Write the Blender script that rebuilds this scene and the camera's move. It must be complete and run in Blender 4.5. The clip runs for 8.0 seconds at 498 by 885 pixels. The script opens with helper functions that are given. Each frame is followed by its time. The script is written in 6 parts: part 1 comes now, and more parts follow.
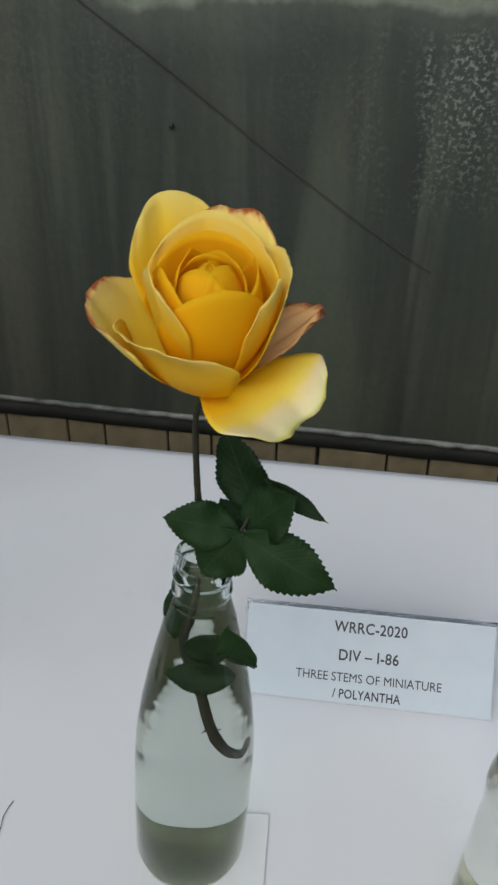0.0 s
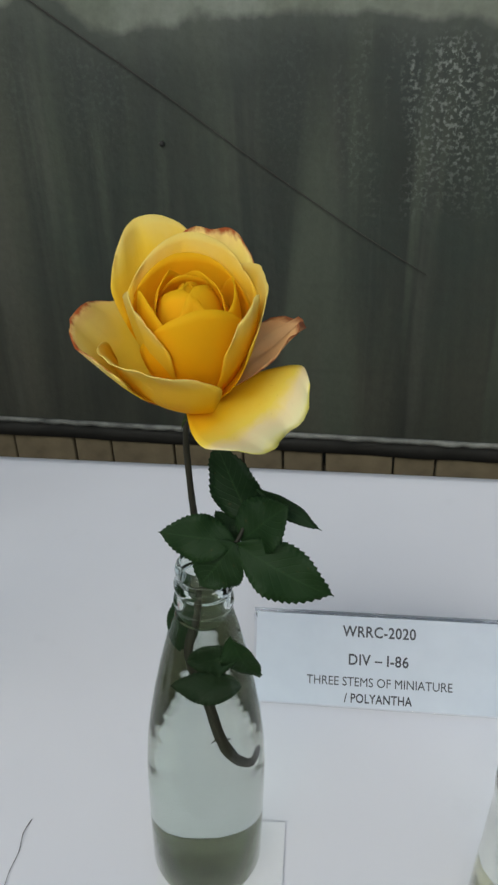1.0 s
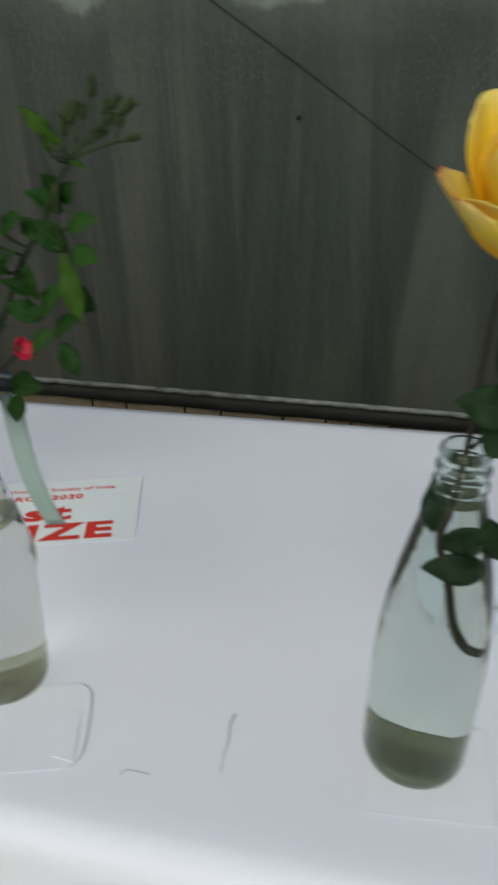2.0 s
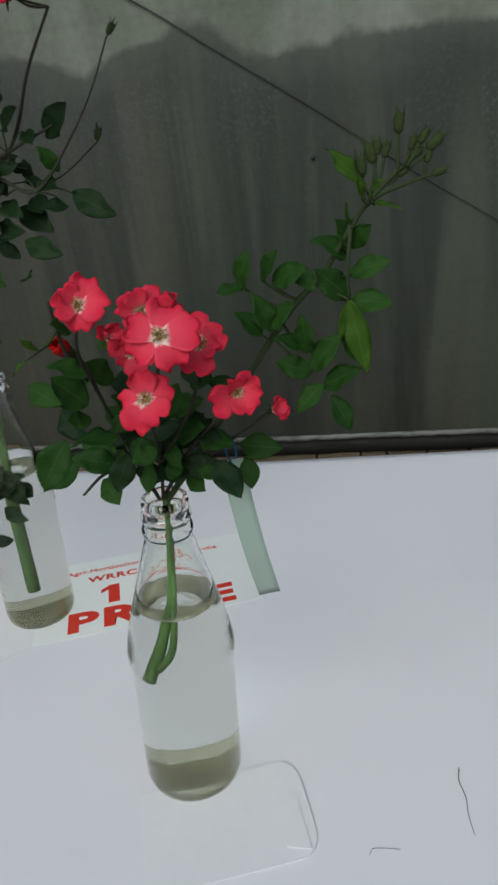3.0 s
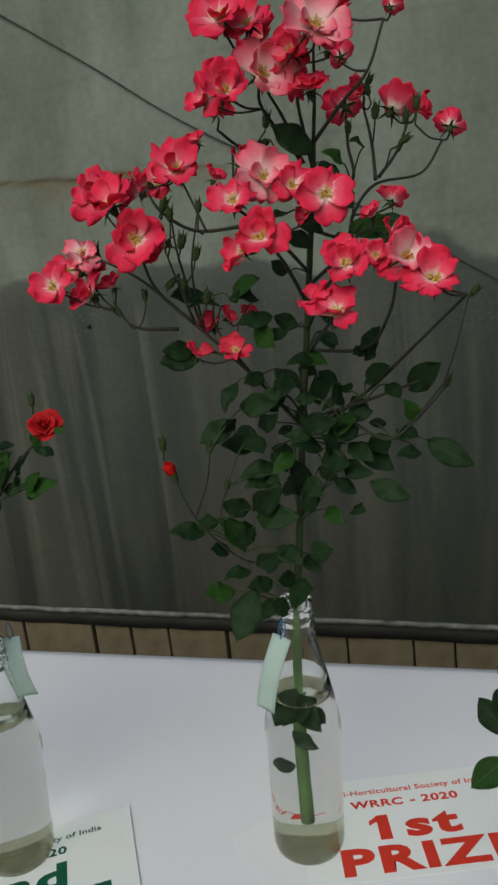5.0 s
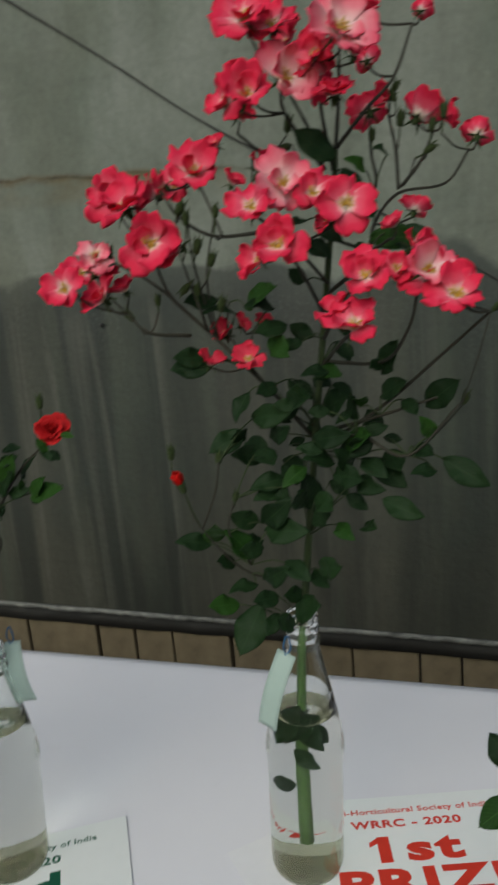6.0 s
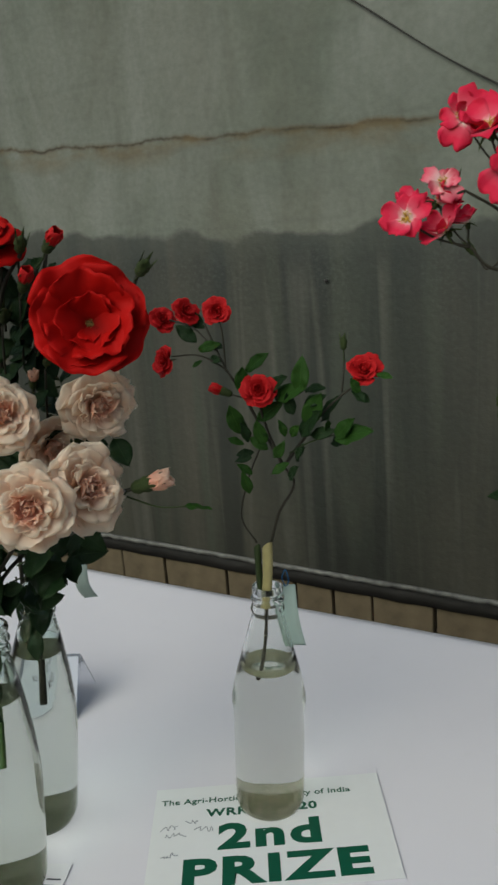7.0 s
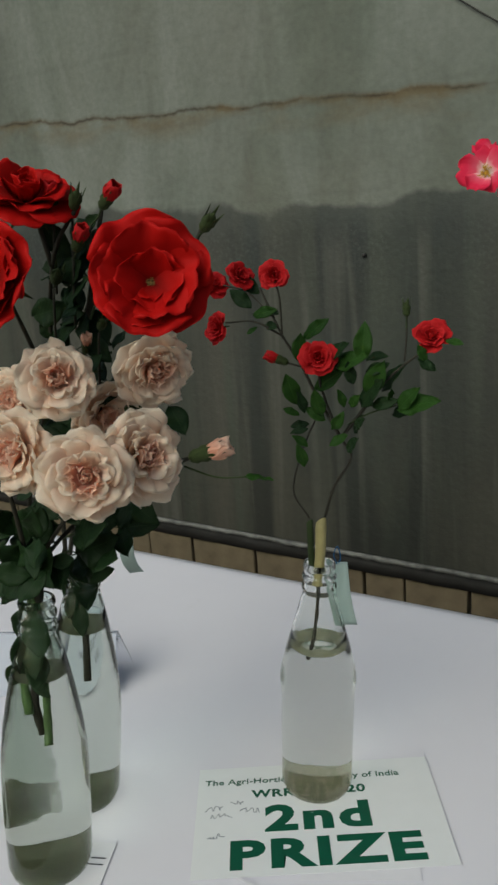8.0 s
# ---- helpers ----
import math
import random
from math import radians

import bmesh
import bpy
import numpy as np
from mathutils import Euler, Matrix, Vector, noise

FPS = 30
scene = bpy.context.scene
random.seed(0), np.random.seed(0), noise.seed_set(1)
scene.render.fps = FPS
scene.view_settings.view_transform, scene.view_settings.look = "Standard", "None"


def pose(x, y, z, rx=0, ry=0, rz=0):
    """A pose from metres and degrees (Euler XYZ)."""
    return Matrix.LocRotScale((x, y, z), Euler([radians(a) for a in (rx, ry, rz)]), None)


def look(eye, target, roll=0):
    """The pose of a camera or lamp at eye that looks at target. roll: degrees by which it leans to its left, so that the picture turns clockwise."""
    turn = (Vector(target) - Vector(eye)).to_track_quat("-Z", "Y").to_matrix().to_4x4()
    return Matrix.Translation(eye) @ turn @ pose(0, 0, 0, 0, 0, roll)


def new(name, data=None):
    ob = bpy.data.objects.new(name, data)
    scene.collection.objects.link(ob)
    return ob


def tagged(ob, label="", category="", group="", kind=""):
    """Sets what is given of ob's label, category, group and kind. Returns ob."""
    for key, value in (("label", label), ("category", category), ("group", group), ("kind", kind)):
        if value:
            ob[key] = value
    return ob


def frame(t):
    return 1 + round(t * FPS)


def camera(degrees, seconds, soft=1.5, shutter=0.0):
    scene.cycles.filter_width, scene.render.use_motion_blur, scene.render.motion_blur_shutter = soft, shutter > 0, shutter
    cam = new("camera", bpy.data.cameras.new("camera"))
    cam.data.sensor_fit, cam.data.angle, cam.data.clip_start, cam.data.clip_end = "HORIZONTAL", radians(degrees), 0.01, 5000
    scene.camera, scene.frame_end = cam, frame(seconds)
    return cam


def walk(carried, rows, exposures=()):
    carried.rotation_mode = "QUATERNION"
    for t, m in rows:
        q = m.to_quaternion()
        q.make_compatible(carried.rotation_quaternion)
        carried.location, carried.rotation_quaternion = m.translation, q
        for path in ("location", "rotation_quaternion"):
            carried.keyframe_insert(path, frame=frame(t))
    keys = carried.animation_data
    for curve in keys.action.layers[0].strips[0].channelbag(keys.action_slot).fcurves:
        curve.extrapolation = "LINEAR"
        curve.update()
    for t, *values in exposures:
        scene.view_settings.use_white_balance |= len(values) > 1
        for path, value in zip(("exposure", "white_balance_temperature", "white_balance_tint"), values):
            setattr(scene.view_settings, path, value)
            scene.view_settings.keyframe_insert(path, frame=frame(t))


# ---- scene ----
cam = camera(37.9, 8.0, 2.5, 0.4)
PATH = [
    (0, (0.07, -0.183, 1.181), (-0.208, 1.545, 0.213), 0.8),
    (0.5, (0.081, -0.184, 1.183), (-0.214, 1.559, 0.247), -2.4),
    (1, (0.079, -0.186, 1.185), (-0.23, 1.549, 0.238), -2.5),
    (1.5, (0.074, -0.187, 1.176), (-0.23, 1.567, 0.265), -2.0),
    (1.7, (0.048, -0.237, 1.146), (-0.402, 1.467, 0.197), -1.3),
    (2.8, (-0.176, -0.269, 1.155), (-0.477, 1.526, 0.327), -6.3),
    (3, (-0.179, -0.261, 1.153), (-0.467, 1.534, 0.319), -7.1),
    (3.2, (-0.179, -0.252, 1.152), (-0.453, 1.546, 0.319), -7.9),
    (3.5, (-0.175, -0.248, 1.15), (-0.456, 1.536, 0.292), -7.4),
    (3.6, (-0.179, -0.251, 1.148), (-0.449, 1.542, 0.308), -6.4),
    (4, (-0.247, -0.266, 1.201), (-0.738, 1.556, 0.539), -4.9),
    (4.2, (-0.284, -0.277, 1.22), (-0.807, 1.574, 0.67), -5.7),
    (4.5, (-0.316, -0.281, 1.231), (-0.928, 1.546, 0.694), -5.8),
    (4.7, (-0.329, -0.273, 1.234), (-0.901, 1.59, 0.778), -6.8),
    (5.8, (-0.329, -0.239, 1.247), (-0.896, 1.62, 0.775), -6.4),
    (6, (-0.332, -0.244, 1.243), (-0.932, 1.608, 0.789), -5.1),
    (6.2, (-0.353, -0.248, 1.227), (-1.039, 1.558, 0.714), -2.9),
    (6.5, (-0.411, -0.261, 1.222), (-1.247, 1.476, 0.693), -3.9),
    (7, (-0.449, -0.273, 1.228), (-1.418, 1.405, 0.731), -4.5),
    (7.5, (-0.466, -0.273, 1.222), (-1.454, 1.385, 0.696), -4.1),
    (8, (-0.485, -0.272, 1.215), (-1.488, 1.374, 0.679), -4.3),
]
SKY, SUN, EV = 0.085, 1.50, 0.05
walk(cam, [(t, look(eye, target, roll)) for t, eye, target, roll in PATH], [(t, EV + d, k, -1) for t, d, k in ((0, 0, 6350), (3.5, -0.01, 6250), (4.5, -0.09, 6500), (6, -0.08, 6550), (8, -0.12, 6600))])

# ---- world and light: open shade under a bright overcast sky ----
SUN_UP, SUN_ROUND = radians(40), radians(190)
world = bpy.data.worlds.new("sky")
scene.world = world
world.use_nodes = True
wn = world.node_tree.nodes
sky = wn.new("ShaderNodeTexSky")
sky.sky_type, sky.sun_disc = "NISHITA", False
sky.sun_elevation, sky.sun_rotation = SUN_UP, SUN_ROUND
sky.air_density, sky.dust_density, sky.ozone_density = 1.0, 3.0, 1.0
wn["Background"].inputs["Strength"].default_value = SKY
world.node_tree.links.new(sky.outputs["Color"], wn["Background"].inputs["Color"])
sun = new("sun", bpy.data.lights.new("sun", "SUN"))
sun.data.energy, sun.data.angle, sun.data.color = SUN, radians(50), (1.0, 0.985, 0.96)
sun.matrix_world = look((math.sin(SUN_ROUND) * 5, math.cos(SUN_ROUND) * 5, 5 * math.tan(SUN_UP)), (0, 0, 0))


# ---- material helpers ----
class Mat:
    """A node material under construction."""

    def __init__(self, name):
        self.m = bpy.data.materials.new(name)
        self.m.use_nodes = True
        self.t = self.m.node_tree
        self.bsdf = self.t.nodes["Principled BSDF"]
        self.out = self.t.nodes["Material Output"]

    def node(self, kind, **values):
        n = self.t.nodes.new("ShaderNode" + kind)
        for k, v in values.items():
            n.inputs[k.replace("_", " ")].default_value = v
        return n

    def link(self, a, b):
        self.t.links.new(a, b)

    def coords(self, which="Object", scale=(1, 1, 1)):
        c, m = self.node("TexCoord"), self.node("Mapping")
        m.inputs["Scale"].default_value = scale
        self.link(c.outputs[which], m.inputs["Vector"])
        return m.outputs["Vector"]

    def noise(self, vector, scale, detail=4.0, rough=0.55, distortion=0.0):
        n = self.node("TexNoise", Scale=scale, Detail=detail, Roughness=rough, Distortion=distortion)
        self.link(vector, n.inputs["Vector"])
        return n.outputs["Fac"]

    def ramp(self, fac, stops):
        r = self.node("ValToRGB")
        e = r.color_ramp.elements
        while len(e) < len(stops):
            e.new(0.5)
        for el, (p, c) in zip(e, stops):
            el.position = p
            el.color = (*c, 1) if isinstance(c, tuple) else (c, c, c, 1)
        self.link(fac, r.inputs["Fac"])
        return r.outputs["Color"]

    def mix(self, fac, a, b, mode="MIX"):
        n = self.t.nodes.new("ShaderNodeMix")
        n.data_type, n.blend_type = "RGBA", mode
        for sock, v in ((n.inputs["Factor"], fac), (n.inputs["A"], a), (n.inputs["B"], b)):
            if isinstance(v, bpy.types.NodeSocket):
                self.link(v, sock)
            elif isinstance(v, tuple):
                sock.default_value = (*v, 1)
            else:
                sock.default_value = v if sock.type == "VALUE" else (v, v, v, 1)
        return n.outputs["Result"]

    def math(self, op, a, b=0.0, c=0.0, clamp=False):
        n = self.t.nodes.new("ShaderNodeMath")
        n.operation, n.use_clamp = op, clamp
        for sock, v in zip(n.inputs, (a, b, c)):
            if isinstance(v, bpy.types.NodeSocket):
                self.link(v, sock)
            else:
                sock.default_value = v
        return n.outputs[0]

    def bump(self, height, strength=0.3, distance=0.002):
        b = self.node("Bump", Strength=strength, Distance=distance)
        self.link(height, b.inputs["Height"])
        self.link(b.outputs["Normal"], self.bsdf.inputs["Normal"])
        return b.outputs["Normal"]

    def done(self, colour=None, rough=0.6, **values):
        if isinstance(colour, bpy.types.NodeSocket):
            self.link(colour, self.bsdf.inputs["Base Color"])
        elif colour is not None:
            self.bsdf.inputs["Base Color"].default_value = (*colour, 1)
        if isinstance(rough, bpy.types.NodeSocket):
            self.link(rough, self.bsdf.inputs["Roughness"])
        else:
            self.bsdf.inputs["Roughness"].default_value = rough
        for k, v in values.items():
            self.bsdf.inputs[k.replace("_", " ")].default_value = v
        return self.m


def plain(name, colour, rough=0.6, vary=0.12, scale=60.0, bump=0.15, **values):
    """A surface of one colour with grain and blotches."""
    k = Mat(name)
    v = k.coords()
    f = k.mix(0.5, k.noise(v, scale), k.noise(v, scale * 0.12))
    lo, hi = tuple(c * (1 - vary) for c in colour), tuple(min(1, c * (1 + vary)) for c in colour)
    k.bump(k.noise(v, scale * 3), bump, 0.0006)
    return k.done(k.ramp(f, [(0.3, lo), (0.7, hi)]), rough, **values)


def leafy(k, colour, normal, rough, translucent, sheen=0.3):
    """Thin living tissue: reflects and lets light through."""
    k.done(colour, rough, Specular_IOR_Level=sheen)
    tr, mx = k.node("BsdfTranslucent"), k.node("MixShader")
    k.link(colour, tr.inputs["Color"])
    if normal:
        k.link(normal, tr.inputs["Normal"])
    mx.inputs["Fac"].default_value = translucent
    k.link(k.bsdf.outputs[0], mx.inputs[1])
    k.link(tr.outputs[0], mx.inputs[2])
    k.link(mx.outputs[0], k.out.inputs["Surface"])
    return k.m


def petal_mat(name, stops, edge=None, edge_at=0.92, spots=0.0, vein=0.25, translucent=0.22):
    """Petal: pigment from claw to tip (uv y), fine veins, optional withered rim."""
    k = Mat(name)
    uv = k.coords("UV")
    sep = k.node("SeparateXYZ")
    k.link(uv, sep.inputs[0])
    ob = k.coords("Object")
    rnd = k.node("ObjectInfo").outputs["Random"]
    wob = k.math("MULTIPLY_ADD", k.noise(uv, 4.0), 0.25, -0.125)
    along = k.math("ADD", sep.outputs["Y"], wob)
    col = k.ramp(along, stops)
    lines = k.noise(k.coords("UV", (34, 1.6, 1)), 1.0, 3.0)
    col = k.mix(k.math("MULTIPLY", lines, vein), col, k.mix(1.0, col, (0.90, 0.84, 0.82), "MULTIPLY"))
    tint = k.ramp(rnd, [(0.0, (0.96, 0.955, 0.96)), (1.0, (1.0, 1.0, 1.0))])
    col = k.mix(1.0, col, tint, "MULTIPLY")
    if edge:
        side = k.math("ABSOLUTE", k.math("SUBTRACT", sep.outputs["X"], 0.5))
        rim = k.math("MAXIMUM", sep.outputs["Y"], k.math("MULTIPLY", side, 1.94))
        rim = k.math("ADD", rim, k.math("MULTIPLY_ADD", k.noise(uv, 7.0), 0.22, -0.11))
        col = k.mix(k.ramp(rim, [(edge_at - 0.04, 0.0), (edge_at + 0.03, 1.0)]), col, edge)
    if spots:
        col = k.mix(k.ramp(k.noise(uv, 26.0, 2.0), [(0.70, 0.0), (0.76, spots)]), col, (0.35, 0.16, 0.03))
    n = k.bump(k.mix(0.4, lines, k.noise(ob, 300.0)), 0.25, 0.0008)
    return leafy(k, col, n, 0.6, translucent, 0.12)


def leaf_mat(name, dark, light, back=0.25):
    k = Mat(name)
    uv = k.coords("UV")
    sep = k.node("SeparateXYZ")
    k.link(uv, sep.inputs[0])
    off = k.math("ABSOLUTE", k.math("SUBTRACT", sep.outputs["X"], 0.5))
    rib = k.ramp(off, [(0.0, 1.0), (0.035, 0.0)])
    slant = k.math("SUBTRACT", k.math("MULTIPLY", sep.outputs["Y"], 9.0), k.math("MULTIPLY", off, 6.0))
    side = k.ramp(k.math("ABSOLUTE", k.math("SUBTRACT", k.math("FRACT", slant), 0.5)), [(0.0, 1.0), (0.12, 0.0)])
    rnd = k.node("ObjectInfo").outputs["Random"]
    blot = k.noise(uv, 5.0)
    col = k.mix(k.math("MULTIPLY_ADD", rnd, 0.6, k.math("MULTIPLY", blot, 0.4)), dark, light)
    vein = tuple(min(1, c * 1.35 + 0.003) for c in light)
    col = k.mix(k.math("MULTIPLY", side, 0.25), col, vein)
    col = k.mix(k.math("MULTIPLY", rib, 0.6), col, vein)
    col = k.mix(k.ramp(k.noise(uv, 11.0, 2.0), [(0.68, 0.0), (0.74, 0.4)]), col, (0.09, 0.06, 0.02))
    n = k.bump(k.mix(0.5, side, k.noise(uv, 40.0)), 0.35, 0.0006)
    return leafy(k, col, n, 0.55, back, 0.15)


# ---- materials ----
def concrete_mat():
    """Old cement wall: pale and greenish above a damp line, dark with streaks and salt below, one rusty crack."""
    k = Mat("stained_concrete")
    v = k.coords()
    sep = k.node("SeparateXYZ")
    k.link(v, sep.inputs[0])
    x, z = sep.outputs["X"], sep.outputs["Z"]
    fine, mid, wide = k.noise(v, 90.0), k.noise(v, 14.0, 5.0, 0.65), k.noise(v, 2.2)
    streak = k.noise(k.coords("Object", (10, 1, 0.8)), 1.0, 5.0, 0.55, 0.5)
    thin = k.noise(k.coords("Object", (48, 1, 2.2)), 1.0, 3.0, 0.6, 0.3)
    level = k.noise(k.coords("Object", (6.5, 1, 6.5)), 1.0, 5.0, 0.5)
    line = k.math("ADD", k.math("MULTIPLY_ADD", x, -0.045, 1.160), k.math("MULTIPLY", level, 0.135))
    damp = k.ramp(k.math("SUBTRACT", line, z), [(0.0, 0.0), (0.012, 0.80), (0.06, 1.0)])
    upper = k.ramp(mid, [(0.25, (0.1036, 0.1214, 0.0984)), (0.75, (0.1502, 0.1680, 0.1369))])
    upper = k.mix(k.ramp(streak, [(0.35, 0.45), (0.6, 0.0)]), upper, (0.0881, 0.0903, 0.0728))
    upper = k.mix(k.ramp(wide, [(0.45, 0.0), (0.70, 0.5)]), upper, (0.135, 0.130, 0.098))
    pale = k.noise(k.coords("Object", (5, 1, 1.6)), 1.0, 5.0, 0.6, 0.6)
    upper = k.mix(k.ramp(pale, [(0.42, 0.0), (0.68, 0.85)]), upper, (0.212, 0.228, 0.202))
    lower = k.ramp(streak, [(0.30, (0.0065, 0.0094, 0.0065)), (0.50, (0.0135, 0.0190, 0.0131)), (0.68, (0.0352, 0.0434, 0.0283))])
    lower = k.mix(k.ramp(mid, [(0.4, 0.0), (0.75, 0.5)]), lower, (0.0126, 0.0239, 0.0182))
    lower = k.mix(k.ramp(thin, [(0.54, 0.0), (0.74, 0.3)]), lower, (0.0335, 0.0434, 0.0298))
    foot = k.ramp(k.math("ADD", z, k.math("MULTIPLY", mid, 0.15)), [(0.78, 1.0), (1.0, 0.0)])
    lower = k.mix(k.math("MULTIPLY", foot, 0.7), lower, k.mix(k.ramp(streak, [(0.4, 0.0), (0.62, 1.0)]), (0.0160, 0.0165, 0.0122), (0.050, 0.048, 0.034)))
    lower = k.mix(k.math("MULTIPLY", k.ramp(k.math("MULTIPLY", x, -0.5), [(0.20, 0.0), (0.28, 0.8), (0.35, 0.75), (0.41, 0.15), (0.51, 0.2), (0.60, 0.75)]), k.ramp(streak, [(0.40, 0.18), (0.60, 1.0)])), lower, (0.060, 0.056, 0.042))
    run = k.ramp(k.noise(k.coords("Object", (12, 1, 0.8)), 1.0, 4.0, 0.5, 0.8), [(0.54, 0.0), (0.68, 0.75)])
    lower = k.mix(run, lower, (0.0449, 0.0544, 0.0380))
    # the newest damp, dark and bluish, with pale runs through it
    under = k.math("SUBTRACT", line, z)
    fresh = k.math("MULTIPLY", k.ramp(under, [(0.02, 1.0), (0.16, 0.0)]), k.ramp(streak, [(0.40, 0.8), (0.66, 0.15)]))
    lower = k.mix(fresh, lower, (0.019, 0.026, 0.024))
    runs = k.ramp(k.noise(k.coords("Object", (22, 1, 1.1)), 1.0, 3.0, 0.5, 0.6), [(0.56, 0.0), (0.72, 0.8)])
    lower = k.mix(k.math("MULTIPLY", k.math("MULTIPLY", runs, k.ramp(k.math("MULTIPLY", x, -1.0), [(0.35, 0.25), (0.75, 0.9)])), k.ramp(under, [(0.03, 0.0), (0.10, 1.0)])), lower, (0.085, 0.085, 0.068))
    # salt bloom below the damp line
    belt = k.math("MULTIPLY", k.ramp(under, [(0.015, 0.0), (0.05, 1.0)]), k.ramp(under, [(0.09, 1.0), (0.26, 0.0)]))
    patch = k.ramp(k.noise(k.coords("Object", (13, 1, 2.2)), 1.0, 4.0, 0.6), [(0.41, 0.0), (0.61, 1.0)])
    grains = k.ramp(k.noise(v, 150.0, 3.0, 0.6), [(0.50, 0.0), (0.62, 1.0)])
    right = k.ramp(x, [(0.0, 0.08), (0.12, 1.0)])
    salt = k.math("MULTIPLY", k.math("MULTIPLY", k.math("MULTIPLY", belt, right), patch), grains)
    lower = k.mix(salt, lower, (0.20, 0.215, 0.20))
    col = k.mix(damp, upper, lower)
    # crack with rust below it
    path = k.math("ADD", k.math("MULTIPLY_ADD", x, -0.075, 1.346), k.math("MULTIPLY_ADD", k.noise(k.coords("Object", (5, 1, 0)), 1.0, 6.0, 0.6), 0.055, -0.0275))
    gap = k.math("SUBTRACT", z, path)
    reach = k.ramp(k.math("MULTIPLY", x, -1.0), [(0.62, 0.0), (0.80, 1.0)])
    near = k.ramp(k.math("ABSOLUTE", gap), [(0.0015, 1.0), (0.0045, 0.0)])
    rust = k.math("MULTIPLY", k.ramp(k.math("MULTIPLY", gap, -1.0), [(0.0, 1.0), (0.05, 0.0)]), k.ramp(gap, [(0.0, 1.0), (0.006, 0.0)]))
    rust = k.math("MULTIPLY", rust, k.ramp(k.noise(k.coords("Object", (9, 1, 20)), 1.0), [(0.42, 0.0), (0.62, 0.9)]))
    col = k.mix(k.math("MULTIPLY", rust, reach), col, (0.125, 0.092, 0.042))
    col = k.mix(k.math("MULTIPLY", k.math("MULTIPLY", near, reach), k.ramp(mid, [(0.38, 0.15), (0.58, 0.95)])), col, (0.040, 0.030, 0.016))
    # form-board seams
    seam = k.ramp(k.math("ABSOLUTE", k.math("SUBTRACT", k.math("FRACT", k.math("MULTIPLY_ADD", z, 7.3, k.math("MULTIPLY", wide, 0.25))), 0.5)), [(0.0, 0.35), (0.05, 0.0)])
    col = k.mix(k.math("MULTIPLY", seam, mid), col, k.mix(1.0, col, (0.6, 0.6, 0.6), "MULTIPLY"))
    col = k.mix(0.35, col, k.mix(1.0, col, k.ramp(fine, [(0.3, 0.55), (0.7, 1.0)]), "MULTIPLY"))
    k.bump(k.mix(0.5, fine, mid), 0.5, 0.004)
    return k.done(col, k.ramp(damp, [(0.0, 0.9), (1.0, 0.62)]))


def cloth_mat():
    k = Mat("white_cloth")
    v = k.coords()
    wide = k.noise(v, 3.0)
    weave = k.mix(0.5, k.noise(k.coords("Object", (900, 90, 90)), 1.0, 1.0), k.noise(k.coords("Object", (90, 900, 90)), 1.0, 1.0))
    col = k.ramp(wide, [(0.3, (0.735, 0.72, 0.785)), (0.7, (0.785, 0.77, 0.83))])
    col = k.mix(k.ramp(k.noise(v, 19.0, 5.0), [(0.66, 0.0), (0.8, 0.12)]), col, (0.5, 0.5, 0.5))
    k.bump(weave, 0.12, 0.0004)
    return k.done(col, 0.85, Specular_IOR_Level=0.2)


def glass_mat(name, colour):
    k = Mat(name)
    v = k.coords()
    k.bump(k.noise(v, 45.0, 2.0), 0.22, 0.002)
    return k.done(colour, 0.015, Transmission_Weight=1.0, IOR=1.31)


def tint_mat(name, colour):
    """A clear body inside glass that only tints what is seen through it."""
    k = Mat(name)
    tr = k.node("BsdfTransparent", Color=(*colour, 1))
    k.link(tr.outputs[0], k.out.inputs["Surface"])
    return k.m


def cloudy_mat(name, colour, body=0.6):
    """Thick cloudy glass: scatters part of the light, lets the rest through."""
    k = Mat(name)
    f = k.noise(k.coords(), 120.0)
    df, tr, mx = k.node("BsdfDiffuse"), k.node("BsdfTransparent", Color=(0.9, 0.9, 0.84, 1)), k.node("MixShader")
    k.link(k.ramp(f, [(0.3, tuple(c * 0.85 for c in colour)), (0.7, colour)]), df.inputs["Color"])
    mx.inputs["Fac"].default_value = body
    k.link(tr.outputs[0], mx.inputs[1])
    k.link(df.outputs[0], mx.inputs[2])
    k.link(mx.outputs[0], k.out.inputs["Surface"])
    return k.m


CONCRETE = concrete_mat()
CLOTH = cloth_mat()
GLASS = glass_mat("clear_glass", (0.965, 0.985, 0.97))
GREEN_GLASS = glass_mat("greenish_glass", (0.80, 0.865, 0.825))
WATER = tint_mat("water", (0.905, 0.905, 0.885))
FOOT = cloudy_mat("cloudy_foot_glass", (0.30, 0.295, 0.21), 0.32)
FOOT_OLIVE = cloudy_mat("olive_foot_glass", (0.115, 0.13, 0.08), 0.7)
PLASTER = plain("chipped_plaster", (0.15, 0.15, 0.138), 0.9, 0.75, 40, 0.6)
NEAR_BLACK = plain("near_black", (0.022, 0.021, 0.019), 0.7, 0.4, 30, 0.5)
BRICK = plain("ochre_brick", (0.150, 0.118, 0.072), 0.85, 0.35, 35, 0.5)
MORTAR = plain("dark_mortar", (0.05, 0.042, 0.03), 0.95, 0.3, 50, 0.5)
EARTH = plain("trodden_earth", (0.16, 0.115, 0.075), 0.95, 0.35, 9, 0.6)
WOOD = plain("table_wood", (0.22, 0.14, 0.08), 0.6, 0.3, 25, 0.3)
PAPER = plain("white_paper", (0.765, 0.755, 0.80), 0.75, 0.03, 80, 0.08)
CARD = plain("white_card", (0.79, 0.805, 0.82), 0.45, 0.02, 80, 0.05)
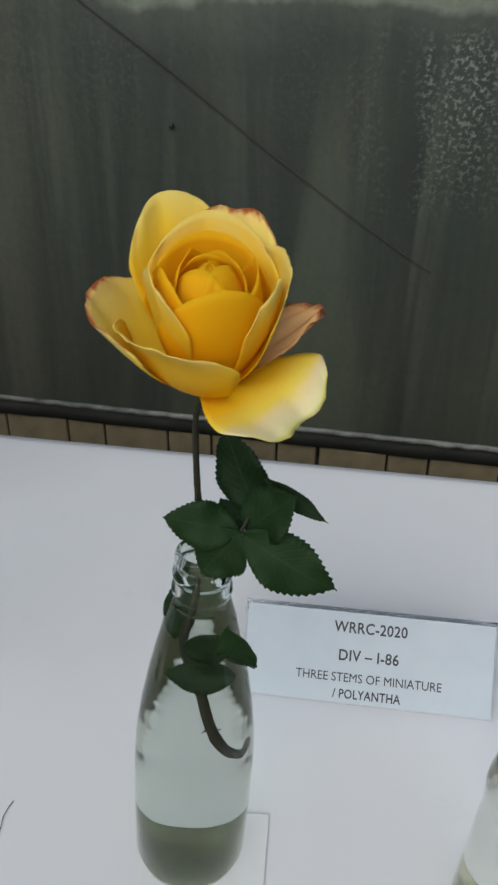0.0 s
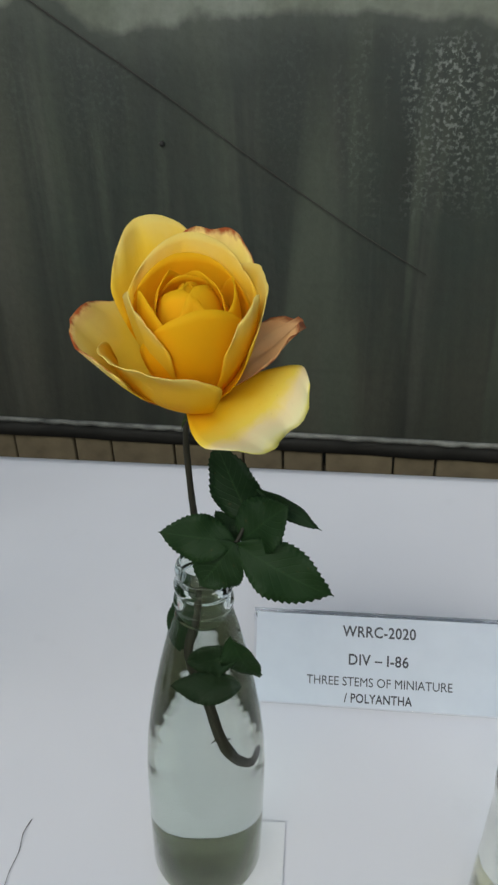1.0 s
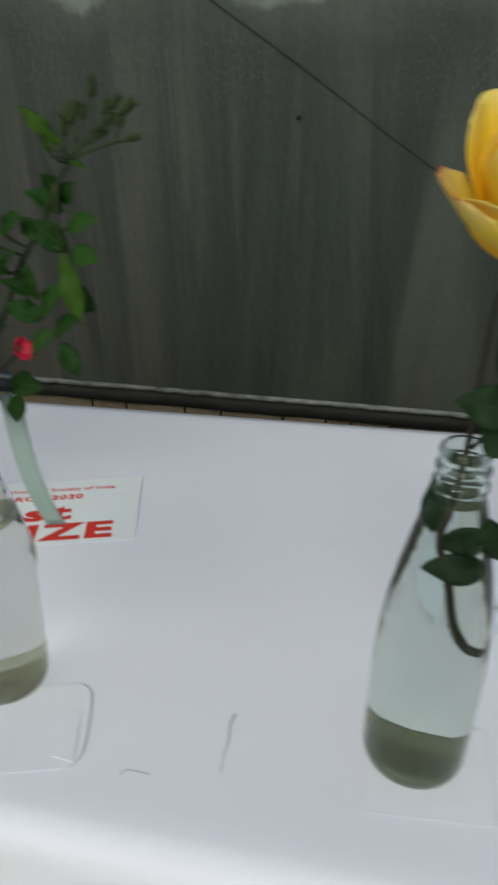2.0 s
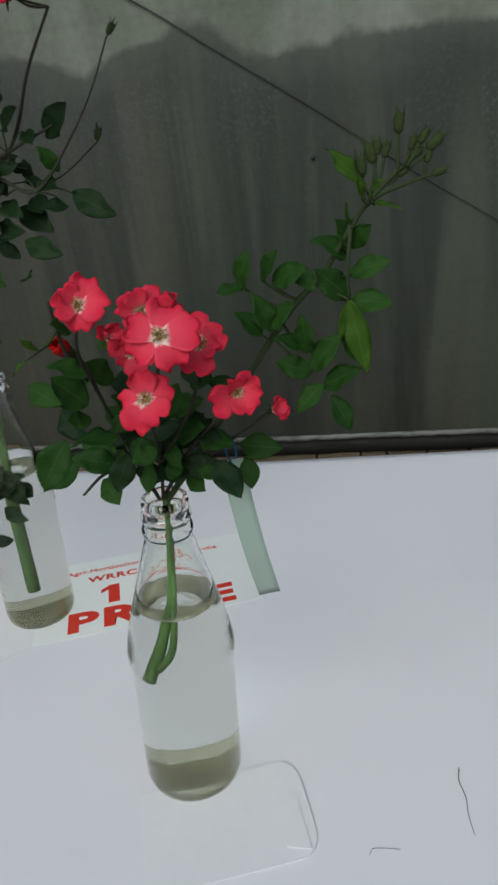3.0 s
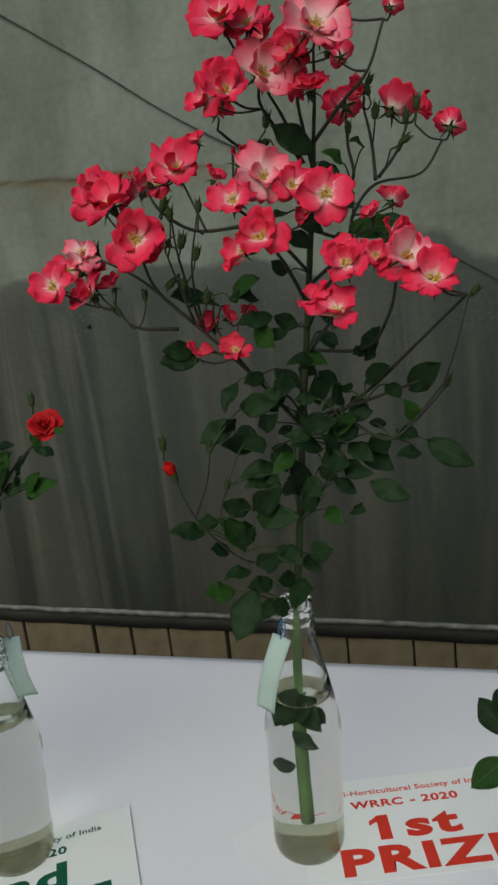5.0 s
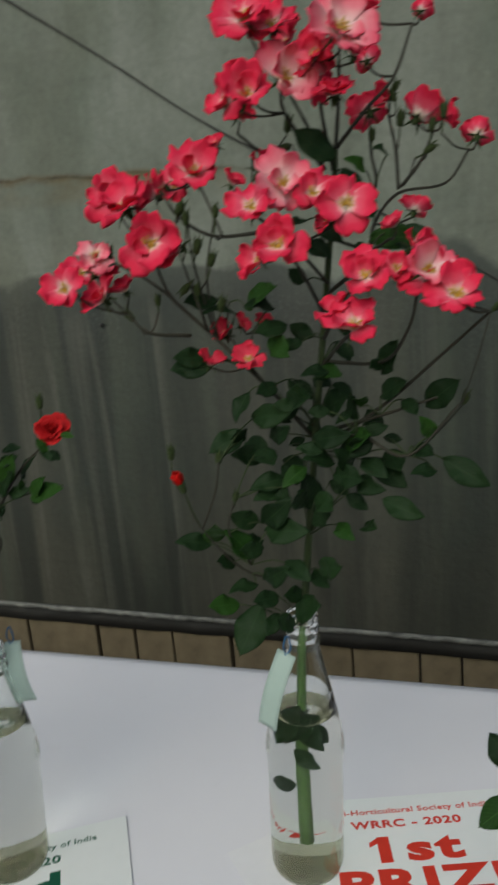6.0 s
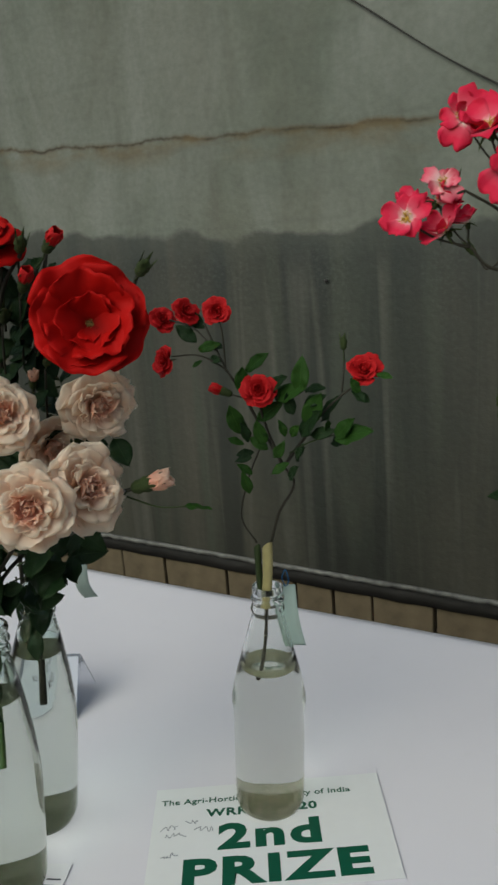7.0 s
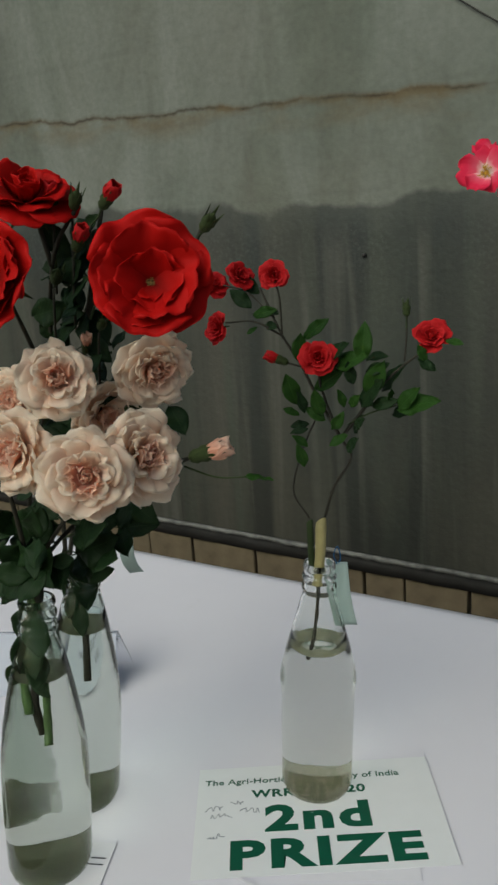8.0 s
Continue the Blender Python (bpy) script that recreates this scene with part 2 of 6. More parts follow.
INSERT = Mat("bluish_insert")
INSERT = leafy(INSERT, INSERT.ramp(INSERT.noise(INSERT.coords(), 60.0), [(0.3, (0.60, 0.635, 0.72)), (0.7, (0.63, 0.665, 0.75))]), None, 0.5, 0.3)
TAG = plain("pale_green_tag", (0.32, 0.41, 0.385), 0.7, 0.06, 60, 0.1)
RED_INK = plain("red_ink", (0.62, 0.035, 0.02), 0.5, 0.12, 90, 0.0)
GREEN_INK = plain("green_ink", (0.0, 0.085, 0.045), 0.5, 0.15, 90, 0.0)
BLACK_INK = plain("dark_ink", (0.025, 0.025, 0.04), 0.5, 0.15, 90, 0.0)
PENCIL = plain("pen_scrawl", (0.22, 0.24, 0.28), 0.6, 0.2, 90, 0.0)
STRING = plain("blue_string", (0.01, 0.09, 0.22), 0.8, 0.3, 200, 0.4)
HAIR = plain("dark_thread", (0.05, 0.045, 0.045), 0.8, 0.3, 200, 0.3)
WIRE = plain("grey_wire", (0.030, 0.028, 0.024), 0.8, 0.3, 60, 0.3)
ACRYLIC = Mat("clear_acrylic").done((0.96, 0.975, 1.0), 0.03, Transmission_Weight=1.0, IOR=1.1)
STEM = plain("green_stem", (0.020, 0.036, 0.007), 0.85, 0.35, 120, 0.3)
STEM_DARK = plain("dark_stem", (0.018, 0.017, 0.009), 0.75, 0.35, 120, 0.3)
STEM_LIGHT = plain("light_green_stem", (0.065, 0.125, 0.035), 0.45, 0.3, 120, 0.3)
STEM_CUT = plain("cut_cane", (0.34, 0.30, 0.13), 0.6, 0.25, 120, 0.3)
STAMEN = plain("yellow_stamens", (0.62, 0.40, 0.06), 0.7, 0.35, 300, 0.3)
STAMEN_DARK = plain("brown_stamens", (0.30, 0.20, 0.06), 0.7, 0.4, 300, 0.3)
SEPAL = plain("green_sepal", (0.022, 0.038, 0.005), 0.9, 0.35, 200, 0.3)
LEAF = leaf_mat("rose_leaf", (0.013, 0.044, 0.008), (0.034, 0.094, 0.015), 0.30)
LEAF_BRIGHT = leaf_mat("young_leaf", (0.036, 0.088, 0.010), (0.070, 0.145, 0.018), 0.35)
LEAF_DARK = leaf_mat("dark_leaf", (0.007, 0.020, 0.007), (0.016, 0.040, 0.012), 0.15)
PINK = petal_mat("coral_petal", [(0.0, (0.92, 0.84, 0.66)), (0.15, (0.93, 0.72, 0.70)), (0.34, (0.86, 0.13, 0.21)), (0.7, (0.80, 0.030, 0.095)), (1.0, (0.78, 0.024, 0.075))])
PINK_PALE = petal_mat("faded_coral_petal", [(0.0, (0.92, 0.84, 0.66)), (0.28, (0.94, 0.62, 0.64)), (0.60, (0.90, 0.28, 0.35)), (1.0, (0.84, 0.075, 0.16))])
CORAL = petal_mat("red_coral_petal", [(0.0, (0.92, 0.86, 0.70)), (0.13, (0.92, 0.66, 0.64)), (0.25, (0.80, 0.075, 0.13)), (1.0, (0.68, 0.017, 0.060))])
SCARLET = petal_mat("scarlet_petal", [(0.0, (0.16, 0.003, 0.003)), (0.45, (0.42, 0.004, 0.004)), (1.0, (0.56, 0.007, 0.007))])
CRIMSON = petal_mat("crimson_petal", [(0.0, (0.32, 0.006, 0.008)), (0.6, (0.48, 0.010, 0.014)), (1.0, (0.58, 0.020, 0.025))])
PEACHY = petal_mat("peach_petal", [(0.0, (0.98, 0.72, 0.52)), (0.30, (0.98, 0.78, 0.60)), (0.60, (0.98, 0.83, 0.71)), (1.0, (0.98, 0.91, 0.80))], vein=0.04, translucent=0.64)
PEACH_HEART = petal_mat("apricot_petal", [(0.0, (0.98, 0.60, 0.47)), (0.6, (0.98, 0.70, 0.56)), (1.0, (0.98, 0.80, 0.68))], vein=0.04, translucent=0.64)
YELLOW = petal_mat("yellow_petal", [(0.0, (0.98, 0.55, 0.006)), (0.45, (0.98, 0.64, 0.014)), (0.8, (0.98, 0.73, 0.07)), (1.0, (0.97, 0.80, 0.25))], spots=0.06, vein=0.10, translucent=0.42)
YELLOW_CORE = petal_mat("amber_petal", [(0.0, (0.98, 0.47, 0.004)), (0.5, (0.98, 0.55, 0.007)), (1.0, (0.98, 0.64, 0.018))], vein=0.08, translucent=0.5)
YELLOW_PALE = petal_mat("pale_lipped_petal", [(0.0, (0.97, 0.52, 0.008)), (0.40, (0.98, 0.62, 0.02)), (0.66, (0.96, 0.76, 0.12)), (0.80, (0.93, 0.78, 0.46)), (0.92, (0.93, 0.85, 0.50)), (1.0, (0.93, 0.84, 0.22))], spots=0.35, vein=0.12)
YELLOW_BURNT = petal_mat("withered_edge_petal", [(0.0, (0.96, 0.62, 0.01)), (0.6, (0.97, 0.74, 0.07)), (0.88, (0.95, 0.78, 0.22)), (1.0, (0.90, 0.64, 0.24))], edge=(0.40, 0.10, 0.03), edge_at=0.99, vein=0.12)
YELLOW_DRY = petal_mat("dried_petal", [(0.0, (0.90, 0.55, 0.05)), (0.5, (0.88, 0.62, 0.34)), (1.0, (0.80, 0.45, 0.20))], edge=(0.36, 0.12, 0.05), edge_at=0.95, spots=0.6)


# ---- mesh helpers ----
def mesh(name, verts, faces, mat, uvs=None, smooth=True):
    me = bpy.data.meshes.new(name)
    me.from_pydata([tuple(v) for v in verts], [], faces)
    if uvs:
        layer = me.uv_layers.new(name="UVMap")
        idx = np.empty(len(me.loops), dtype=np.int32)
        me.loops.foreach_get("vertex_index", idx)
        layer.data.foreach_set("uv", np.array(uvs, dtype=np.float32)[idx].ravel())
    if smooth:
        me.polygons.foreach_set("use_smooth", [True] * len(me.polygons))
    me.materials.append(mat)
    me.update()
    return me


def thing(name, at=(0, 0, 0), label="", category="", group="", kind=""):
    ob = new(name)
    ob.empty_display_size = 0.02
    ob.location = at
    return tagged(ob, label, category, group, kind)


def part(name, me, parent, label="", m=None, kind=""):
    """One mesh object under a thing or a part; m is its pose there."""
    ob = new(name, me)
    ob.parent = parent
    if m is not None:
        ob.matrix_basis = m
    return tagged(ob, label, kind=kind)


def solo(name, me, label, category, kind="", group="", m=None):
    ob = new(name, me)
    if m is not None:
        ob.matrix_basis = m
    return tagged(ob, label, category, group, kind)


def box(x0, x1, y0, y1, z0, z1, bevel=0.0):
    """Vertices and faces of a block with chamfered edges."""
    bm = bmesh.new()
    bmesh.ops.create_cube(bm, size=1)
    for v in bm.verts:
        v.co = ((x0 + x1) / 2 + v.co.x * (x1 - x0), (y0 + y1) / 2 + v.co.y * (y1 - y0), (z0 + z1) / 2 + v.co.z * (z1 - z0))
    if bevel:
        bmesh.ops.bevel(bm, geom=list(bm.edges), offset=bevel, segments=2, affect="EDGES", profile=0.5)
    bm.verts.index_update()
    vs, fs = [v.co.copy() for v in bm.verts], [[v.index for v in f.verts] for f in bm.faces]
    bm.free()
    return vs, fs


def smooth_path(points, steps=6):
    """Catmull-Rom through the points."""
    p = [Vector(q) for q in points]
    if len(p) < 3:
        return [p[0].lerp(p[-1], i / steps) for i in range(steps + 1)]
    p = [2 * p[0] - p[1]] + p + [2 * p[-1] - p[-2]]
    out = []
    for i in range(1, len(p) - 2):
        a, b, c, d = p[i - 1:i + 3]
        for s in range(steps):
            t = s / steps
            out.append(0.5 * (2 * b + (c - a) * t + (2 * a - 5 * b + 4 * c - d) * t * t + (3 * b - a - 3 * c + d) * t ** 3))
    return out + [p[-2]]


def tube(points, r0, r1, sides=8, knobs=0.0, seed=0):
    """A round rod along the path, tapering from r0 to r1, with closed ends."""
    rng = random.Random(seed)
    verts, faces = [], []
    side = None
    n = len(points)
    for i, p in enumerate(points):
        t = (points[min(i + 1, n - 1)] - points[max(i - 1, 0)]).normalized()
        if side is None:
            side = t.cross(Vector((0.3, 0.9, 0.2))).normalized()
        side = (side - t * side.dot(t)).normalized()
        up = t.cross(side)
        r = (r0 + (r1 - r0) * i / max(1, n - 1)) * (1 + knobs * rng.uniform(-1, 1))
        for k in range(sides):
            a = 2 * math.pi * k / sides
            verts.append(p + r * (math.cos(a) * side + math.sin(a) * up))
    for i in range(n - 1):
        for k in range(sides):
            a, b = i * sides + k, i * sides + (k + 1) % sides
            faces.append([a, b, b + sides, a + sides])
    faces.append(list(range(sides))[::-1])
    faces.append([(n - 1) * sides + k for k in range(sides)])
    return verts, faces


def merged(*pieces):
    verts, faces = [], []
    for vs, fs in pieces:
        o = len(verts)
        verts += list(vs)
        faces += [[i + o for i in f] for f in fs]
    return verts, faces


def lathe(profile, n=56, closed=False):
    verts, faces = [], []
    for r, z in profile:
        for k in range(n):
            a = 2 * math.pi * k / n
            verts.append((r * math.cos(a), r * math.sin(a), z))
    m = len(profile)
    for i in range(m if closed else m - 1):
        j = (i + 1) % m
        for k in range(n):
            q = (k + 1) % n
            faces.append([i * n + k, i * n + q, j * n + q, j * n + k])
    if not closed:
        faces.append(list(range(n))[::-1])
        faces.append([(m - 1) * n + k for k in range(n)])
    return verts, faces


def sheet(fn, nu, nv, thick):
    """A thin curved body: the surface fn(u, v), its back and its rim."""
    pts = [[Vector(fn(i / nu, j / nv)) for i in range(nu + 1)] for j in range(nv + 1)]
    verts, uvs, back = [], [], []
    for j in range(nv + 1):
        for i in range(nu + 1):
            du = pts[j][min(i + 1, nu)] - pts[j][max(i - 1, 0)]
            dv = pts[min(j + 1, nv)][i] - pts[max(j - 1, 0)][i]
            nrm = du.cross(dv)
            nrm = nrm.normalized() if nrm.length > 1e-12 else Vector((0, 0, 1))
            verts.append(pts[j][i])
            back.append(pts[j][i] - nrm * thick)
            uvs.append((i / nu, j / nv))
    w, o = nu + 1, len(verts)
    faces = []
    for j in range(nv):
        for i in range(nu):
            a = j * w + i
            faces.append([a, a + 1, a + 1 + w, a + w])
            faces.append([o + a, o + a + w, o + a + 1 + w, o + a + 1])
    ring = [i for i in range(w)] + [j * w + nu for j in range(1, nv + 1)] + [nv * w + i for i in range(nu - 1, -1, -1)] + [j * w for j in range(nv - 1, 0, -1)]
    for a, b in zip(ring, ring[1:] + ring[:1]):
        faces.append([b, a, o + a, o + b])
    return verts + back, faces, uvs + uvs


def petal_mesh(name, mat, bend, width, cup=0.6, ruffle=0.03, notch=0.06, point=0.0, seed=0, n=9, claw=0.25, thick=0.012):
    """A petal one unit long on the +X side of the flower's Z axis. bend: lean from the axis in degrees, from claw to lip.
    cup: sideways wrap; ruffle: wavy lip; notch: dip in the lip; point: peaked lip."""
    rng = random.Random(seed)
    ph = [rng.uniform(0, 6.28) for _ in range(4)]

    def lean(v):
        s = v * (len(bend) - 1)
        i = min(int(s), len(bend) - 2)
        return radians(bend[i] + (bend[i + 1] - bend[i]) * (s - i))

    line = [(0.03, 0.0)]
    for q in range(60):
        a = lean((q + 0.5) / 60)
        line.append((line[-1][0] + math.sin(a) / 60, line[-1][1] + math.cos(a) / 60))

    def fn(u, v):
        s = 2 * u - 1
        reach = v * (1 - (notch * math.exp(-(s / 0.25) ** 2) + (0.20 - point) * abs(s) ** 2.4 + point * abs(s) ** 1.1) * v ** 2)
        k = min(59.999, max(0.0, reach * 60))
        i = int(k)
        r = line[i][0] + (line[i + 1][0] - line[i][0]) * (k - i)
        z = line[i][1] + (line[i + 1][1] - line[i][1]) * (k - i)
        a = lean(reach)
        w = width / 2 * (claw + (1 - claw) * math.sin(min(1.0, v * 1.25) * math.pi / 2) ** 1.1) * (1 - 0.22 * max(0, v - 0.75) / 0.25)
        side = s * w
        turn = cup * 2.2
        if turn > 1e-3:
            rad = width / turn
            y, inward = rad * math.sin(side / rad), rad * (1 - math.cos(side / rad))
        else:
            y, inward = side, 0.0
        lip = max(0.0, max(v, abs(s) * 0.9 * v) - 0.45) / 0.55
        wave = ruffle * lip * (math.sin(s * 4.0 + ph[0]) + 0.6 * math.sin(s * 9.0 + ph[1] + v * 3) + 0.35 * lip * math.sin(s * 19.0 + ph[3]) + 0.5 * math.sin(v * 9 + ph[2]) * s)
        r2 = r - inward * math.cos(a) + wave * math.cos(a)
        z2 = z + inward * math.sin(a) - wave * math.sin(a) * 0.7
        return (r2, y, z2)

    v, f, uv = sheet(fn, n, n, -thick)
    return mesh(name, v, f, mat, uv)


def leaf_mesh(name, mat, width=0.55, fold=0.25, droop=0.35, teeth=0.05, seed=0, twist=0.0):
    """A serrated leaflet one unit long along +X, its face to +Z."""
    rng = random.Random(seed)
    ph = rng.uniform(0, 6)

    def fn(u, v):
        s = 2 * u - 1
        w = width / 2 * (math.sin(math.pi * min(1, v) ** 0.92) ** 0.9 if 0 < v < 1 else 0.0)
        tooth = teeth * ((v * 17) % 1.0) * abs(s) ** 8 if 0.06 < v < 0.97 else 0.0
        y = s * (w + tooth * 0.6)
        z = fold * abs(y) - droop * v * v * 0.5 + 0.03 * math.sin(v * 9 + ph) * s + 0.02 * math.sin(v * 17 + ph) * abs(s)
        x = v + tooth * 0.4 - 0.03 * abs(s)
        a = twist * v
        return (x - 0.12 * droop * v * v, y * math.cos(a) - z * math.sin(a), y * math.sin(a) + z * math.cos(a))

    v, f, uv = sheet(fn, 6, 51, -0.010)
    return mesh(name, v, f, mat, uv)


def facing(p, axis, spin=0.0, size=1.0):
    """Pose at p whose Z points along axis."""
    return Matrix.Translation(p) @ Vector(axis).normalized().to_track_quat("Z", "Y").to_matrix().to_4x4() @ Matrix.Rotation(spin, 4, "Z") @ Matrix.Scale(size, 4)


def along(p, q, up, size=None):
    """Pose at p whose X runs to q and whose Z leans to up."""
    p, q = Vector(p), Vector(q)
    x = (q - p).normalized()
    y = Vector(up).cross(x)
    y = y.normalized() if y.length > 1e-6 else x.orthogonal().normalized()
    z = x.cross(y)
    r = Matrix((x, y, z)).transposed().to_4x4()
    return Matrix.Translation(p) @ r @ Matrix.Scale(size or (q - p).length, 4)


# ---- setting ----
X0, X1 = -3.2, 2.6
WALL_Y = 0.88
TOP = 0.75


def foot_z(x):
    """Height of the wall panel's lower edge, which runs slightly out of level."""
    return 0.617 - 0.02 * x


def long_strip(y0, y1, lo, hi, steps=1, rough=0.0, seed=3):
    """A strip along the wall between the offsets lo and hi of its lower edge, with an uneven front."""
    rng = random.Random(seed)
    verts, faces = [], []
    for i in range(steps + 1):
        x = X0 + (X1 - X0) * i / steps
        z = foot_z(x)
        d, e = rng.uniform(-rough, rough), rng.uniform(-rough, rough)
        verts += [(x, y0 + d, z + lo + e * 0.5), (x, y0 + d * 0.6, z + hi + e), (x, y1, z + hi), (x, y1, z + lo)]
    for i in range(steps):
        a, b = i * 4, i * 4 + 4
        for k in range(4):
            q = (k + 1) % 4
            faces.append([a + k, b + k, b + q, a + q])
    faces += [[0, 1, 2, 3], [steps * 4 + k for k in (3, 2, 1, 0)]]
    return verts, faces


wall_panel = [(X0, WALL_Y, foot_z(X0)), (X1, WALL_Y, foot_z(X1)), (X1, WALL_Y, 3.0), (X0, WALL_Y, 3.0)]
wall_panel += [(x, WALL_Y + 0.16, z) for x, _, z in wall_panel]
wall = solo("wall_back", mesh("wall_back", wall_panel, [[0, 1, 2, 3], [5, 4, 7, 6], [1, 0, 4, 5], [3, 2, 6, 7], [0, 3, 7, 4], [2, 1, 5, 6]], CONCRETE, smooth=False),
            "grey cement wall, damp and streaked below a ragged water line", "wall", "structure")
part("plaster_lip", mesh("plaster_lip", *long_strip(WALL_Y - 0.007, WALL_Y - 0.0005, 0.001, 0.009, 420, 0.0022), PLASTER), wall, "worn pale plaster edge with chips")
# near-black strip below the panel's edge, set back from its face
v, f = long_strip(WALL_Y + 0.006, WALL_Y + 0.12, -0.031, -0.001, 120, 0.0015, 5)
solo("trim_skirting", mesh("trim_skirting", v, f, NEAR_BLACK), "near-black strip set back under the wall panel", "trim", "structure")
ground = solo("ground", mesh("ground", [(-200, -200, 0), (200, -200, 0), (200, 200, 0), (-200, 200, 0)], [[0, 1, 2, 3]], EARTH, smooth=False),
              "brown trodden earth ground", "ground", "structure")
plinth = solo("wall_plinth", mesh("wall_plinth", *box(X0, X1, WALL_Y + 0.028, WALL_Y + 0.14, 0, 0.55, 0.0), MORTAR, smooth=False),
              "low brick plinth under the cement wall", "plinth", "structure")

# table with its cloth
table = thing("table", (-0.5, 0.27, 0), "long wooden trestle table under a white cloth", "table")
part("tabletop", mesh("tabletop", *box(-1.75, 1.75, -0.275, 0.27, 0.715, 0.744, 0.003), WOOD), table)
leg_mesh = mesh("leg", *box(-0.025, 0.025, -0.025, 0.025, 0.0, 0.713, 0.003), WOOD)
for lx in (-1.6, 0.0, 1.6):
    for ly in (-0.22, 0.22):
        part("leg", leg_mesh, table, m=pose(lx, ly, 0))

CLOTH_FRONT, CLOTH_BACK = -0.022, 0.554


def cloth_at(u, v):
    """Over the table from the front hem (v = 0) to the back hem (v = 1)."""
    x = -2.27 + 3.54 * u
    drop, deep = 0.50, CLOTH_BACK - CLOTH_FRONT
    s = v * (2 * drop + deep)
    wob = noise.noise(Vector((x * 2.3, v * 6, 0.3)))
    if s < drop:
        k = drop - s
        fold = 0.016 * min(1, k / 0.25) * math.sin(x * 16 + 2 * wob)
        return (x, CLOTH_FRONT - 0.004 - 0.03 * k + fold, TOP - k)
    if s > drop + deep:
        k = s - drop - deep
        fold = 0.012 * min(1, k / 0.25) * math.sin(x * 14 + 2 * wob)
        return (x, CLOTH_BACK + 0.004 + 0.02 * k + fold, TOP - k)
    y = CLOTH_FRONT + s - drop
    edge = min(y - CLOTH_FRONT, CLOTH_BACK - y)
    z = TOP - 0.003 * max(0, 1 - edge / 0.012) ** 2
    z += 0.0005 * noise.noise(Vector((x * 5, y * 7, 1.7))) * min(1, edge / 0.04) - 0.0004
    return (x, y, z)


v, f, uv = sheet(cloth_at, 150, 110, 0.0012)
solo("tablecloth", mesh("tablecloth", v, f, CLOTH, uv), "plain white cloth spread over the long table", "tablecloth")

# wire slung across the wall, and small marks in it
wire_path = smooth_path([(-1.75, WALL_Y - 0.004, 2.19), (-1.2, WALL_Y - 0.004, 1.812), (-0.993, WALL_Y - 0.004, 1.668), (-0.863, WALL_Y - 0.004, 1.576), (-0.711, WALL_Y - 0.004, 1.464), (-0.46, WALL_Y - 0.004, 1.311), (-0.346, WALL_Y - 0.004, 1.234), (-0.209, WALL_Y - 0.004, 1.141), (-0.124, WALL_Y - 0.004, 1.08), (-0.047, WALL_Y - 0.004, 1.026), (0.033, WALL_Y - 0.004, 0.972), (0.098, WALL_Y - 0.004, 0.931), (0.16, WALL_Y - 0.004, 0.893)], 8)
solo("wire", mesh("wire", *tube(wire_path, 0.0015, 0.0008, 6, 0.15, 2), WIRE), "thin dark wire slung slantwise across the cement wall", "wire")
peg_mesh = mesh("wall_peg", *lathe([(0.0005, 0.0), (0.0035, 0.001), (0.0035, 0.006), (0.0022, 0.008)], 12), NEAR_BLACK)
for px, pz in ((-0.216, 1.077), (-0.939, 1.178)):
    solo("wall_peg", peg_mesh, "small dark peg stuck in the cement wall", "peg", group="pegs in the wall", m=pose(px, WALL_Y, pz, 90, 0, 0))


# ---- writing ----
def lettering(text, width, height, mat, bold=0.0):
    """The text as a mesh, its lower left corner at the origin, fitted to width and height of its capitals."""
    cu = bpy.data.curves.new("lettering", "FONT")
    cu.body, cu.size, cu.offset, cu.extrude, cu.resolution_u, cu.space_character = text, 1.0, bold, 0.01, 3, 1.0 + 3.5 * bold
    ob = new("lettering", cu)
    bpy.context.view_layer.update()
    me = bpy.data.meshes.new_from_object(ob.evaluated_get(bpy.context.evaluated_depsgraph_get()))
    bpy.data.objects.remove(ob)
    co = np.empty(len(me.vertices) * 3, dtype=np.float32)
    me.vertices.foreach_get("co", co)
    co = co.reshape(-1, 3)
    lo, hi = co.min(0), co.max(0)
    co[:, 0] = (co[:, 0] - lo[0]) * width / (hi[0] - lo[0])
    co[:, 1] = co[:, 1] * height / 0.70
    co[:, 2] = (co[:, 2] + 0.01) * 0.01
    me.vertices.foreach_set("co", co.ravel())
    me.materials.clear()
    me.materials.append(mat)
    me.update()
    return me


def flat_paper(w, h, thick, mat, curl=0.0, name="paper"):
    v, f, uv = sheet(lambda u, q: (u * w, q * h, thick + curl * (abs(u - 0.5) * 2) ** 4), 14, 6, thick)
    return mesh(name, v, f, mat, uv, False)


def prize_card(at, turn, place, box_at, ink, label):
    """A printed card, lying; at: its lower left corner."""
    card = thing("prize_card", at, label, "prize card", "prize cards on the table")
    card.rotation_euler = (0, 0, radians(turn))
    part("card", flat_paper(0.206, 0.119, 0.0003, CARD, 0.0, "card"), card)
    for text, x, y, w, h, bold in (("The Agri-Horticultural Society of India", 0.006, 0.098, 0.172, 0.0062, 0.012), ("WRRC - 2020", 0.047, 0.081, 0.099, 0.0085, 0.03),
                                   (place, *box_at, 0.042), ("PRIZE", 0.030, 0.008, 0.153, 0.026, 0.042)):
        part("lettering", lettering(text, w, h, ink, bold), card, m=pose(x, y, 0.00036))
    return card


